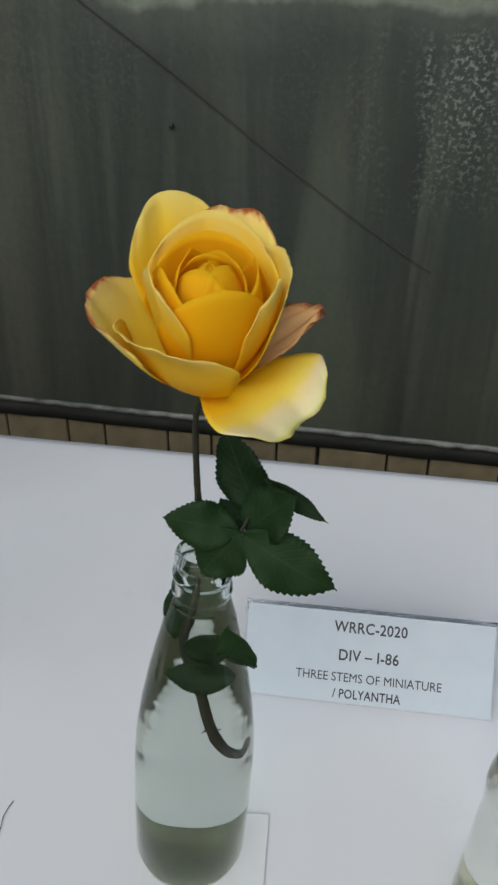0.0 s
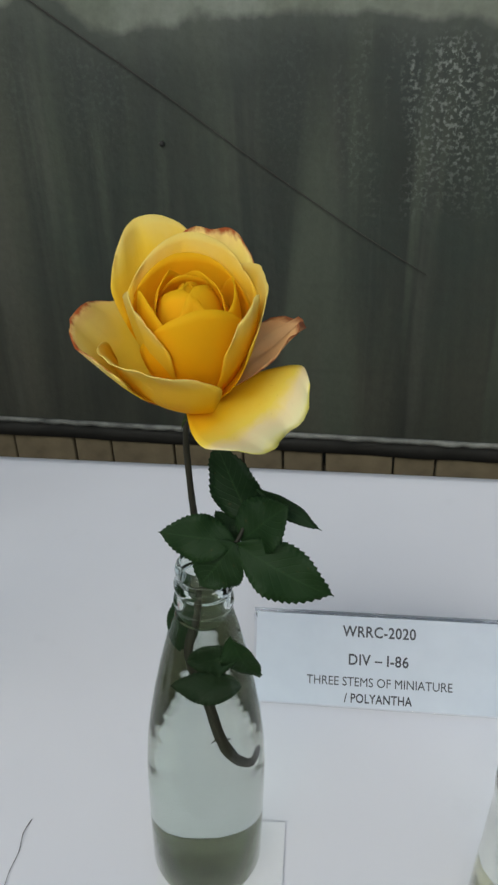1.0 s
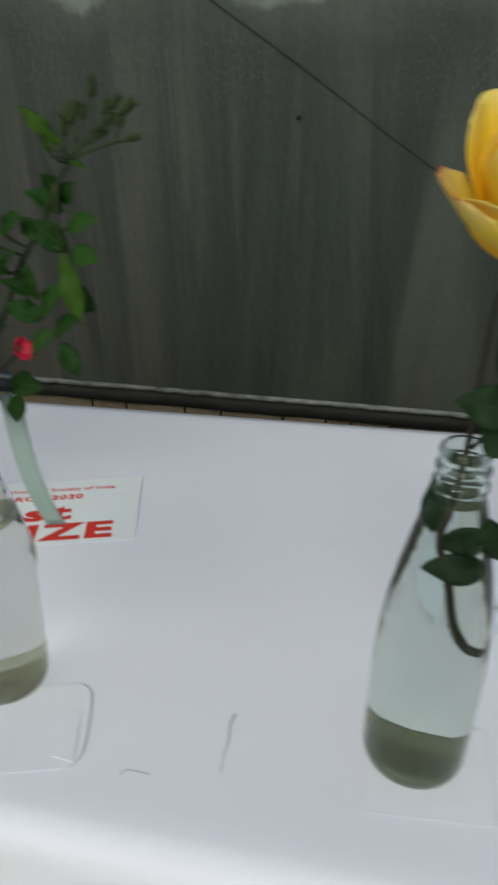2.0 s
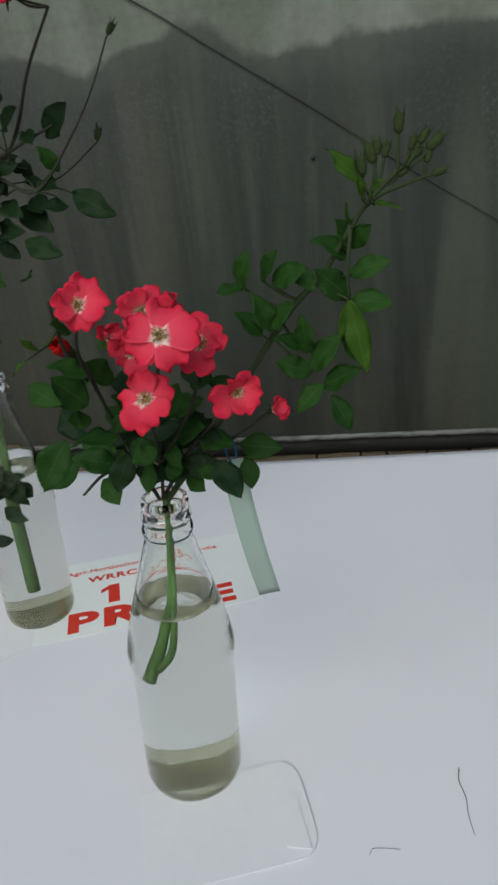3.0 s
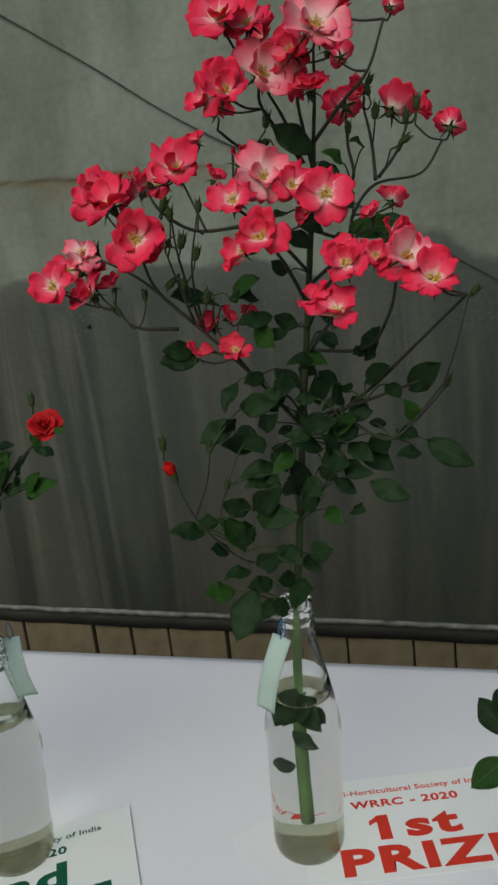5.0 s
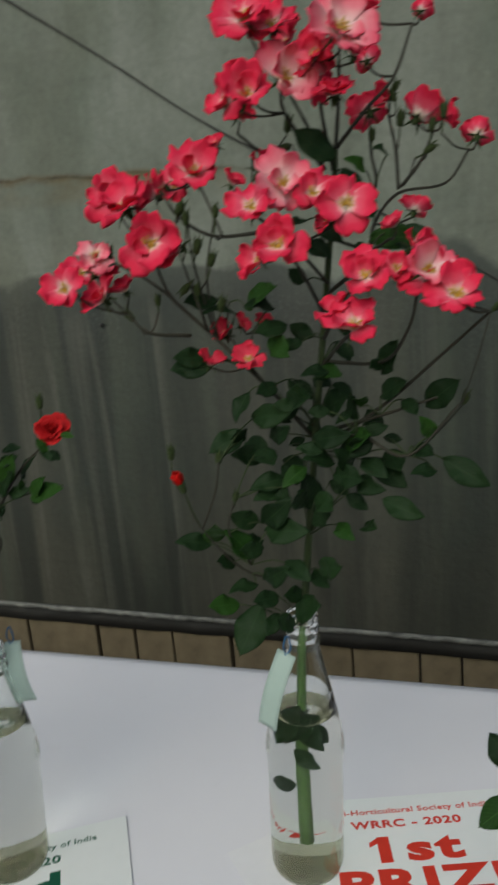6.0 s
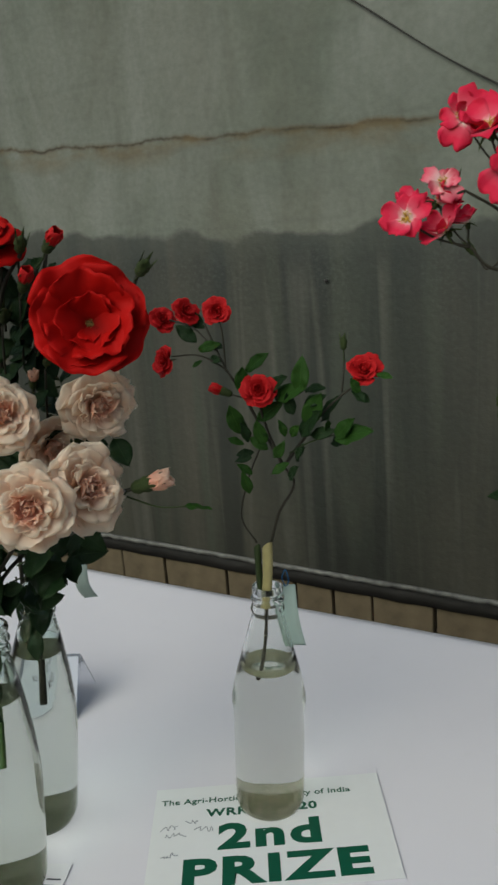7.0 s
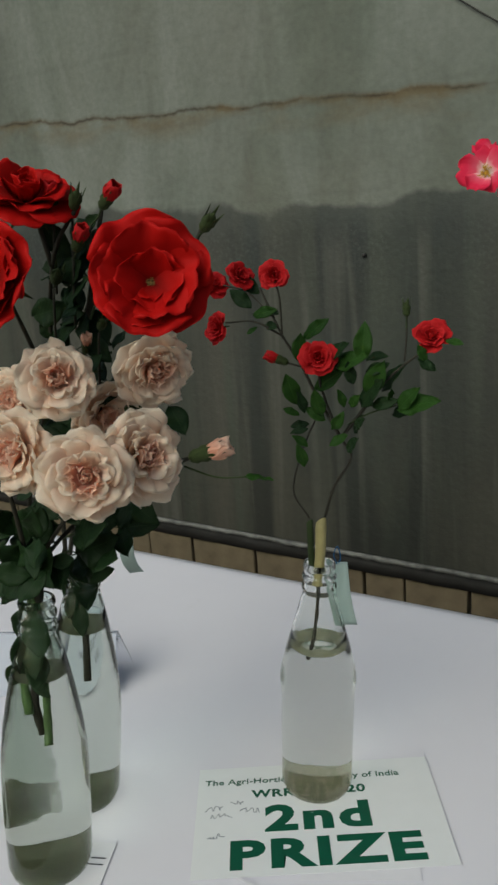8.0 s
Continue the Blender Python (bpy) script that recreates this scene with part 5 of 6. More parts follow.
D_BRANCH = [
    [(-0.873, 0.054, 0.97), (-0.864, 0.054, 1.007), (-0.801, 0.034, 1.065)],
    [(-0.872, 0.054, 0.97), (-0.862, 0.064, 1.012), (-0.779, 0.064, 1.076)],
    [(-0.873, 0.054, 0.97), (-0.877, 0.064, 1.045), (-0.831, 0.054, 1.132)],
    [(-0.923, 0.134, 0.956), (-0.868, 0.114, 1.073), (-0.825, 0.094, 1.177), (-0.775, 0.084, 1.198)],
    [(-0.925, 0.134, 0.956), (-0.889, 0.114, 1.116), (-0.842, 0.084, 1.208), (-0.813, 0.084, 1.244)],
    [(-0.842, 0.084, 1.208), (-0.844, 0.074, 1.254)],
    [(-0.889, 0.114, 1.116), (-0.853, 0.054, 1.19)],
    [(-0.868, 0.114, 1.073), (-0.79, 0.094, 1.128)],
    [(-0.779, 0.064, 1.076), (-0.736, 0.084, 1.089)],
    [(-0.825, 0.094, 1.177), (-0.8, 0.094, 1.249)],
    [(-0.767, 0.104, 1.174), (-0.728, 0.094, 1.226)],
    [(-0.873, 0.054, 0.97), (-0.858, 0.034, 1.058), (-0.855, 0.024, 1.089)],
]
D_SPRIG_LOW = [
    [(-0.865, 0.054, 1.003), (-0.873, 0.034, 1.021)],
    [(-0.857, 0.054, 1.013), (-0.822, 0.014, 1.059)],
    [(-0.879, 0.084, 0.996), (-0.827, 0.084, 1.007)],
    [(-0.88, 0.094, 1.006), (-0.792, 0.094, 1.031)],
    [(-0.872, 0.094, 1.016), (-0.815, 0.074, 1.023)],
    [(-0.852, 0.054, 1.009), (-0.857, 0.034, 0.996)],
    [(-0.872, 0.084, 1.002), (-0.872, 0.084, 0.974)],
]
D_SPRIG_HIGH = [
    [(-0.868, 0.114, 1.073), (-0.822, 0.114, 1.089)],
    [(-0.845, 0.094, 1.098), (-0.868, 0.084, 1.099)],
    [(-0.836, 0.084, 1.179), (-0.829, 0.084, 1.186)],
    [(-0.832, 0.094, 1.192), (-0.838, 0.094, 1.214)],
    [(-0.818, 0.104, 1.153), (-0.826, 0.104, 1.164)],
    [(-0.856, 0.064, 1.113), (-0.831, 0.054, 1.086)],
    [(-0.871, 0.054, 1.024), (-0.877, 0.034, 1.048)],
]
Y_BLADES = [
    ((0.030, 0.055, 1.004), (0.071, 0.042, 0.987), 1.0),
    ((0.027, 0.058, 1.004), (-0.003, 0.050, 1.012), 1.0),
    ((0.028, 0.055, 1.005), (0.012, 0.050, 0.984), 1.45),
    ((0.033, 0.068, 1.008), (0.017, 0.075, 1.042), 0.95),
    ((0.030, 0.060, 1.003), (0.050, 0.055, 1.026), 1.25),
    ((0.036, 0.070, 1.023), (0.064, 0.060, 1.010), 0.35),
    ((0.027, 0.065, 0.997), (0.019, 0.070, 1.013), 1.2),
]

# ---- flower pieces ----
LEAF_SHAPES = {}
for key, mat in (("leaf", LEAF), ("young", LEAF_BRIGHT), ("dark", LEAF_DARK)):
    LEAF_SHAPES[key] = [leaf_mesh("leaflet", mat, w, fo, dr, 0.045, i, tw) for i, (w, fo, dr, tw) in enumerate(((0.58, 0.14, 0.22, 0.0), (0.50, 0.26, 0.45, 0.35), (0.62, 0.10, 0.12, -0.25), (0.54, 0.30, 0.6, 0.15)))]


def sepal_cup():
    """Green base of a flower with five narrow sepals, one unit being the flower's radius."""
    v, f = lathe([(0.03, -0.42), (0.10, -0.34), (0.15, -0.2), (0.12, -0.06), (0.06, 0.02)], 10)
    pieces = [(v, f)]
    for i in range(5):
        sv, sf, _ = sheet(lambda u, t: (0.08 + 0.5 * t, (u - 0.5) * 0.16 * (1 - t) ** 0.7, -0.10 - 0.28 * t * t), 3, 6, 0.012)
        a = i * 2 * math.pi / 5 + 0.3
        pieces.append(([Matrix.Rotation(a, 3, "Z") @ Vector(p) for p in sv], sf))
    return mesh("flower", *merged(*pieces), SEPAL)


def stamen_tuft(mat, count=34, reach=0.26, seed=1):
    rng = random.Random(seed)
    pieces = [lathe([(0.09, 0.0), (0.07, 0.06), (0.02, 0.09)], 8)]
    for i in range(count):
        a, r = rng.uniform(0, 6.28), reach * rng.uniform(0.35, 1.0)
        tipp = Vector((r * math.cos(a), r * math.sin(a), rng.uniform(0.10, 0.24)))
        pieces.append(tube([Vector((0.04 * math.cos(a), 0.04 * math.sin(a), 0.04)), tipp * 0.6 + Vector((0, 0, 0.06)), tipp], 0.008, 0.008, 4))
        pieces.append(([Vector(q) * 0.032 + tipp for q in ((1, 0, 0), (-1, 0, 0), (0, 1, 0), (0, -1, 0), (0, 0, 1), (0, 0, -1))], [[0, 2, 4], [2, 1, 4], [1, 3, 4], [3, 0, 4], [2, 0, 5], [1, 2, 5], [3, 1, 5], [0, 3, 5]]))
    return mesh("stamen_tuft", *merged(*pieces), mat)


CUP = sepal_cup()
TUFT, TUFT_DARK = stamen_tuft(STAMEN), stamen_tuft(STAMEN_DARK, 30, 0.24, 3)


def five_shapes(mat, base):
    return [petal_mesh("petal", mat, bend, wd, cu, ru, no, 0.0, base + i, 8, 0.3, 0.014) for i, (bend, wd, cu, ru, no) in enumerate((
        ((56, 72, 70, 92), 1.10, 0.48, 0.10, 0.16), ((48, 58, 52, 70), 1.06, 0.68, 0.11, 0.14), ((62, 84, 100, 124), 1.00, 0.34, 0.13, 0.18), ((38, 46, 40, 54), 1.0, 0.75, 0.10, 0.10)))]


SINGLE = {"pink": five_shapes(PINK, 10), "pale": five_shapes(PINK_PALE, 20), "coral": five_shapes(CORAL, 30)}
FULL = {}
for key, mat, base in (("peach", PEACHY, 40), ("scarlet", SCARLET, 50), ("crimson", CRIMSON, 60)):
    thin, wave = (0.003, 1.9) if key == "peach" else (0.009, 1.0)
    FULL[key] = [petal_mesh("petal", PEACH_HEART if key == "peach" and i < 2 else mat, bend, wd, cu, ru * wave, no, 0.0, base + i, 10, 0.35, thin) for i, (bend, wd, cu, ru, no) in enumerate((
        ((40, 20, -5, -20), 0.75, 0.85, 0.06, 0.03), ((48, 30, 15, 20), 0.85, 0.7, 0.07, 0.04), ((58, 48, 38, 62), 1.0, 0.5, 0.06, 0.05), ((66, 62, 64, 92), 1.15, 0.4, 0.06, 0.05), ((74, 80, 88, 112), 1.25, 0.30, 0.06, 0.05)))]
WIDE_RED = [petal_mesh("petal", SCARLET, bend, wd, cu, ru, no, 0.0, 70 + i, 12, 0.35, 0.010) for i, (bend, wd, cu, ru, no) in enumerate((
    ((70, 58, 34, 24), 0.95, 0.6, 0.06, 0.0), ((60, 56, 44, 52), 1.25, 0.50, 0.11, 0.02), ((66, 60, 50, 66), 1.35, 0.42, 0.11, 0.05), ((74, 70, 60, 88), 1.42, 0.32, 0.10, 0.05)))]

AIM = {"f": (-0.05, -1, 0.22), "p": (0.05, -1, 0.45), "u": (0.0, -0.75, 0.65), "r": (0.45, -0.9, 0.1), "l": (-0.55, -0.8, 0.2), "b": (0.35, 0.7, 0.6), "d": (0.35, -0.8, -0.25), "c": (0.05, -0.85, 0.45), "y": (0.0, -0.7, 0.6), "top": (0.1, -0.45, 0.9)}


class Plant:
    """A cut stem or spray: an Empty at its foot, with stems, leaves and flowers as parts."""

    def __init__(self, name, at, label, category="rose", group="cut roses in bottles", seed=1, turn=0):
        self.ob = thing(name, at, label, category, group)
        self.back = Matrix.Translation(-Vector(at))
        self.rng = random.Random(seed)
        self.turn = Matrix.Rotation(radians(turn), 3, "Z")

    def stem(self, points, r0, r1, mat, name="stem", label="", steps=6, knobs=0.08):
        pts = [self.back @ p for p in smooth_path(points, steps)]
        return part(name, mesh(name, *tube(pts, r0, r1, 8, knobs, self.rng.randint(0, 999)), mat), self.ob, label)

    def thorns(self, points, mat, count, size=0.004):
        pts = [self.back @ p for p in smooth_path(points, 8)]
        for i in range(count):
            p = self.rng.choice(pts[1:-1])
            d = Vector((self.rng.uniform(-1, 1), self.rng.uniform(-1, 1), self.rng.uniform(-0.4, 0.1))).normalized()
            part("thorn", mesh("thorn", *tube([p, p + d * size * 0.5, p + d * size - Vector((0, 0, size * 0.3))], size * 0.28, size * 0.03, 5), mat), self.ob)

    def leaf(self, p, q, kind="leaf", up=(0, -0.7, 0.75), wide=1.0):
        r = self.rng
        up = Vector(up) + Vector((r.uniform(-0.45, 0.45), r.uniform(-0.3, 0.3), r.uniform(-0.3, 0.3)))
        m = self.back @ along(p, q, up) @ Matrix.Diagonal((1, wide, 1, 1))
        return part("leaf", r.choice(LEAF_SHAPES[kind]), self.ob, m=m)

    def sprig(self, p, q, size, kind="leaf", mat=None, up=(0, -0.7, 0.7)):
        """A compound leaf from p to q: a stalk with leaflets in pairs and one at the end."""
        r = self.rng
        p, q = Vector(p), Vector(q)
        run = q - p
        d = run.normalized()
        rach = max(0.25 * run.length, run.length - size * 0.9)
        sag = Vector((0, 0, -0.06 * run.length))
        path = [p, p + d * rach * 0.5 - sag, p + d * rach]
        pts = [self.back @ c for c in smooth_path(path, 4)]
        up = (Vector(up) + Vector((r.uniform(-0.5, 0.5), r.uniform(-0.3, 0.3), r.uniform(-0.3, 0.3)))).normalized()
        stalk = part("leaf", mesh("leaf", *tube(pts, 0.0009, 0.0005, 5), mat or STEM), self.ob)
        side = d.cross(up).normalized()
        blades = [(path[2], d, size)]
        pairs = max(1, min(2, int(rach / (size * 0.62))))
        for i in range(pairs):
            c = p.lerp(path[2], 1 - 0.62 * size * (i + 0.25) / max(rach, 1e-4)) if rach > size * 0.5 else path[2]
            for s in (-1, 1):
                c = c + d * size * r.uniform(-0.12, 0.12)
                blades.append((c, (d * r.uniform(0.35, 0.75) + s * side * 0.85 + up * r.uniform(-0.2, 0.3)).normalized(), size * r.uniform(0.7, 0.95)))
        for c, way, ln in blades:
            tilt = up + Vector((r.uniform(-0.3, 0.3), r.uniform(-0.3, 0.3), r.uniform(-0.2, 0.2)))
            part("leaflet", r.choice(LEAF_SHAPES[kind]), stalk, m=self.back @ along(c, c + way * ln, tilt))

    def bloom(self, p, radius, axis, rows, shapes, tuft=None, tuft_size=1.0):
        """A flower at p facing axis. rows: (shape, length, turn in degrees)."""
        r = self.rng
        fl = part("flower", CUP, self.ob, "", self.back @ facing(p, axis, r.uniform(0, 6.28), radius))
        loose = 18 if len(rows) < 10 else 10
        for shape, size, az in rows:
            m = Matrix.Rotation(radians(az), 4, "Z") @ Matrix.Rotation(radians(r.uniform(-loose, loose)), 4, "Y") @ Matrix.Scale(size, 4)
            part("petal", shapes[shape], fl, m=m)
        if tuft:
            part("stamen_tuft", tuft, fl, "yellow stamens", Matrix.Scale(tuft_size, 4))
        return fl

    def single(self, x, y, z, radius, kind, pool="pink", tuft=None):
        r = self.rng
        if kind == "p":
            pool = "pale"
        if kind == "s":
            aim = (r.choice((-1, 1)) * r.uniform(0.4, 0.9), -0.45, r.uniform(0.3, 0.8))
        else:
            aim = AIM[kind]
        aim = self.turn @ Vector(aim).normalized() + Vector((r.uniform(-0.45, 0.45), r.uniform(-0.1, 0.15), r.uniform(-0.3, 0.35)))
        base = 3 if kind in "sb" else r.choice((0, 1))
        rows = [(r.choice((base, 0, 1, 2)) if kind not in "sb" else r.choice((1, 3)), r.uniform(0.80, 1.24), 72 * i + r.uniform(-14, 14)) for i in range(5)]
        rows += [(3, r.uniform(0.6, 0.8), 72 * i + 36 + r.uniform(-15, 15)) for i in range(r.choice((0, 1, 3)) if pool != "coral" else 0)]
        return self.bloom((x, y, z), radius * (1.06 if pool == "coral" else 1.0), aim, rows, SINGLE[pool], tuft or TUFT)

    def double(self, x, y, z, radius, kind, pool, count=34):
        r = self.rng
        rows = []
        for i in range(count):
            s = i / (count - 1)
            rows.append((min(4, int(s * 5)), (0.36 + 0.62 * s ** 0.9) * r.uniform(0.92, 1.08), i * 137.5 + r.uniform(-24, 24)))
        aim = AIM.get(kind, (r.uniform(-0.7, 0.7), -0.6, 0.5))
        aim = self.turn @ Vector(aim).normalized() + Vector((r.uniform(-0.1, 0.1), 0, r.uniform(-0.1, 0.1)))
        p = Vector((x, y, z)) - aim.normalized() * radius * 0.35
        return self.bloom(p, radius * 1.06, aim, rows, FULL[pool])

    def bud(self, p, q, size, shapes=None, mat=None, stalk_r=0.0006):
        """A closed bud at q on a thin stalk from p."""
        p, q = Vector(p), Vector(q)
        axis = (q - p).normalized()
        b = part("bud", mesh("bud", *tube([self.back @ c for c in smooth_path([p, p.lerp(q, 0.5) + Vector((0, 0, -0.08 * (q - p).length)), q - axis * size * 0.5], 4)], stalk_r, stalk_r * 1.1, 6), mat or STEM), self.ob)
        body = lathe([(0.02, -0.5), (0.16, -0.42), (0.25, -0.25), (0.22, -0.12), (0.29, 0.05), (0.25, 0.22), (0.12, 0.42), (0.02, 0.55)], 10)
        m = self.back @ facing(q, axis, self.rng.uniform(0, 6), size)
        part("calyx", mesh("calyx", *body, SEPAL), b, m=m)
        for i in range(5):
            a = Matrix.Rotation(i * 2 * math.pi / 5, 4, "Z")
            part("sepal", SEPAL_BLADE, b, m=m @ a)
        if shapes:
            for i in range(6):
                part("petal", shapes[0], b, m=m @ Matrix.Rotation(i * 2.4, 4, "Z") @ Matrix.Diagonal((1.08, 1.08, 0.92 + 0.03 * i, 1)))
        return b


v, f, uv = sheet(lambda u, t: (0.19 + 0.06 * math.sin(t * 2.6) + 0.12 * t ** 3, (u - 0.5) * 0.24 * (1 - t) ** 0.8, -0.2 + 1.0 * t), 3, 6, 0.012)
SEPAL_BLADE = mesh("sepal", v, f, SEPAL, uv)

# ---- yellow rose ----
yellow = Plant("yellow_rose", (0.0, 0.076, TOP), "large yellow garden rose, outer petals withered at the rim", seed=5)
stem_top = (0.0165, 0.0535, 1.068)
yellow.stem([stem_top, (0.0102, 0.060, 1.055), (0.0082, 0.066, 1.030), (0.0075, 0.071, 1.006), (0.007, 0.077, 0.979), (0.003, 0.076, 0.945), (-0.001, 0.075, 0.922), (0.004, 0.075, 0.898), (0.008, 0.075, 0.868), (0.014, 0.074, 0.853), (0.023, 0.073, 0.850), (0.029, 0.073, 0.858)], 0.0011, 0.0027, STEM_DARK, "stem", "dark thorny stem")
yellow.thorns([(0.004, 0.075, 0.898), (0.008, 0.075, 0.868), (0.014, 0.074, 0.853), (0.023, 0.073, 0.850)], STEM_DARK, 9)
AX = Vector((0.042, -0.208, 0.977)).normalized()
right = (Vector((0.969, 0.245, 0.011)) - AX * AX.dot(Vector((0.969, 0.245, 0.011)))).normalized()
rose_pose = Matrix.Translation((0.0185, 0.050, 1.0745)) @ Matrix((right, AX.cross(right), AX)).transposed().to_4x4()
head = part("flower", CUP, yellow.ob, "", yellow.back @ rose_pose @ Matrix.Scale(0.020, 4))
unscale = Matrix.Scale(1 / 0.020, 4)
# azimuth (0 right, 90 away, 180 left, 270 front), length, width, bends, cup, ruffle, notch, point, material
OUTER = [
    (110, 0.066, 0.64, (44, 36, 26, 26), 0.50, 0.016, 0.00, 0.02, YELLOW), (70, 0.061, 0.72, (42, 33, 22, 26), 0.5, 0.030, 0.03, 0.0, YELLOW_BURNT),
    (82, 0.0585, 0.86, (40, 24, 8, 8), 0.7, 0.010, 0.0, 0.03, YELLOW), (16, 0.053, 1.0, (54, 34, 18, 16), 0.75, 0.012, 0.0, 0.02, YELLOW),
    (177, 0.053, 1.05, (66, 56, 36, 32), 0.64, 0.020, 0.0, 0.0, YELLOW_BURNT), (204, 0.0545, 0.60, (46, 30, 10, 2), 0.5, 0.010, 0.0, 0.18, YELLOW),
]
OUTER += [
    (230, 0.050, 1.10, (88, 50, 20, 46), 0.78, 0.014, 0.0, 0.0, YELLOW), (318, 0.0405, 1.42, (76, 80, 90, 140), 0.26, 0.035, 0.02, 0.0, YELLOW_PALE),
    (12, 0.047, 0.46, (66, 60, 54, 62), 0.35, 0.06, 0.04, 0.0, YELLOW_DRY), (334, 0.053, 0.52, (54, 36, 14, 0), 0.6, 0.010, 0.0, 0.10, YELLOW),
]
for i, (az, ln, wd, bends, cu, ru, no, po, mat) in enumerate(OUTER):
    part("petal", petal_mesh("petal", mat, bends, wd, cu, ru, no, po, 100 + i, 18, 0.3, 0.006), head, m=unscale @ Matrix.Rotation(radians(az), 4, "Z") @ Matrix.Scale(ln, 4))
# the furled heart: wide petals wrapped in a cone round a tight bud
HEART = [
    (280, 0.0515, 0.92, (58, 32, 2, -14), 1.05, 0.03), (200, 0.0530, 0.72, (56, 28, 0, -16), 1.0, 0.16), (0, 0.0520, 0.72, (56, 28, 0, -16), 1.0, 0.10), (92, 0.0540, 0.98, (50, 24, 2, -10), 1.0, 0.03),
    (150, 0.0530, 0.66, (42, 20, -8, -30), 1.0, 0.12), (42, 0.0515, 0.70, (42, 18, -8, -30), 1.0, 0.05), (240, 0.0505, 0.66, (42, 20, -12, -44), 1.0, 0.06), (318, 0.0505, 0.66, (40, 20, -12, -44), 1.0, 0.05),
]
HEART += [
    (96, 0.0510, 0.70, (36, 16, -10, -40), 1.0, 0.04), (190, 0.0490, 0.56, (30, 12, -10, -40), 1.0, 0.08), (20, 0.0490, 0.56, (28, 12, -10, -40), 1.0, 0.05), (280, 0.0480, 0.50, (24, 10, -10, -36), 1.0, 0.05),
    (120, 0.0480, 0.42, (16, 4, -8, -26), 0.9, 0.04),
]
for i, (az, ln, wd, bends, cu, po) in enumerate(HEART):
    part("petal", petal_mesh("petal", YELLOW_CORE, bends, wd, cu, 0.008, 0.0, po, 130 + i, 14, 0.22, 0.006), head, m=unscale @ Matrix.Rotation(radians(az), 4, "Z") @ Matrix.Scale(ln, 4))
yellow.stem([(0.009, 0.077, 0.975), (0.019, 0.068, 0.994), (0.028, 0.057, 1.004), (0.033, 0.066, 1.013)], 0.0011, 0.0008, STEM_DARK, "leaf_stalk")
for p, q, wide in Y_BLADES:
    yellow.leaf(p, q, "dark", (0.1, -0.75, 0.5), wide)
for p, q in (((-0.001, 0.072, 0.921), (0.025, 0.065, 0.929)), ((0.023, 0.070, 0.907), (-0.010, 0.062, 0.911)), ((0.021, 0.068, 0.940), (0.031, 0.064, 0.907)), ((-0.004, 0.076, 0.925), (-0.006, 0.080, 0.955))):
    yellow.leaf(p, q, "dark", (0.1, -0.9, 0.2), 1.0)

# ---- coral roses ----
posy = Plant("rose_posy", (-0.299, 0.088, TOP), "bunch of open coral-red single roses with a tall budding shoot", seed=8, turn=12)
for i, pts in enumerate(A_BRANCH):
    posy.stem(pts, 0.0019 if i == 0 else 0.0011, 0.0008 if i == 0 else 0.0007, STEM if i in (0, 8) else STEM_DARK, "branch")
posy.stem([(-0.286, 0.086, 0.965), (-0.289, 0.088, 0.93), (-0.293, 0.084, 0.895), (-0.299, 0.080, 0.868), (-0.308, 0.078, 0.842)], 0.0012, 0.0034, STEM_LIGHT)
posy.stem([(-0.284, 0.088, 0.965), (-0.288, 0.090, 0.93), (-0.291, 0.082, 0.890), (-0.295, 0.078, 0.862), (-0.303, 0.076, 0.850)], 0.0010, 0.0024, STEM_LIGHT)
for p, q in A_LEAF_SHOOT + A_LEAF_MID:
    posy.leaf(p, q, "leaf", wide=0.95)
for p, q in A_LEAF_LOW + A_LEAF_HEART:
    posy.leaf(p, q, "leaf", wide=1.1)
r = posy.rng
for i in range(24):
    c = Vector((-0.283 + r.uniform(-0.014, 0.024), 0.075 + r.uniform(-0.02, 0.01), r.uniform(0.984, 1.012)))
    way = Vector((r.uniform(-1, 1), r.uniform(-0.7, 0.2), r.uniform(-0.15, 0.7))).normalized()
    posy.leaf(c + way * 0.006, c + way * r.uniform(0.020, 0.032), r.choice(("leaf", "dark")), (0.1, -0.8, 0.5), 1.0)
for i in range(16):
    c = Vector((-0.30 + r.uniform(-0.03, 0.06), 0.055 + r.uniform(-0.01, 0.02), r.uniform(1.0, 1.06)))
    way = Vector((r.uniform(-1, 1), r.uniform(-0.5, 0.3), r.uniform(-0.6, 0.4))).normalized()
    posy.leaf(c, c + way * r.uniform(0.016, 0.024), r.choice(("leaf", "dark")), (0.1, -0.8, 0.5), 1.0)
for p, q in A_LEAF_YOUNG:
    posy.leaf(p, q, "young", wide=0.48)
# the long stalk that carries the paired leaflets and hangs straight down
tip = Vector(A_LEAF_YOUNG[0][0])
joint = min(smooth_path(A_BRANCH[0], 6), key=lambda c: abs(c[2] - tip.z - 0.030))
posy.stem([joint, joint.lerp(tip, 0.5) + Vector((-0.001, -0.002, 0)), tip], 0.0009, 0.0006, STEM, "leaf_stalk", steps=4)
A_NODES = [c for pts in A_BRANCH for c in smooth_path(pts, 4)]
for p, q in A_LEAF_SHOOT + A_LEAF_MID + A_LEAF_YOUNG:
    p = Vector(p)
    foot = min(A_NODES, key=lambda c: (c - p).length)
    if 0.002 < (foot - p).length < 0.03:
        posy.stem([foot, foot.lerp(p, 0.5) + Vector((0, 0, -0.0015)), p], 0.0006, 0.0005, STEM, "leaf_stalk", steps=3)
for i, (p, q) in enumerate(A_BUD):
    posy.bud(p, q, 0.0062 if i % 3 else 0.0082)
posy.bud(A_BRANCH[9][1], A_BRANCH[9][2], 0.011, FULL["scarlet"])
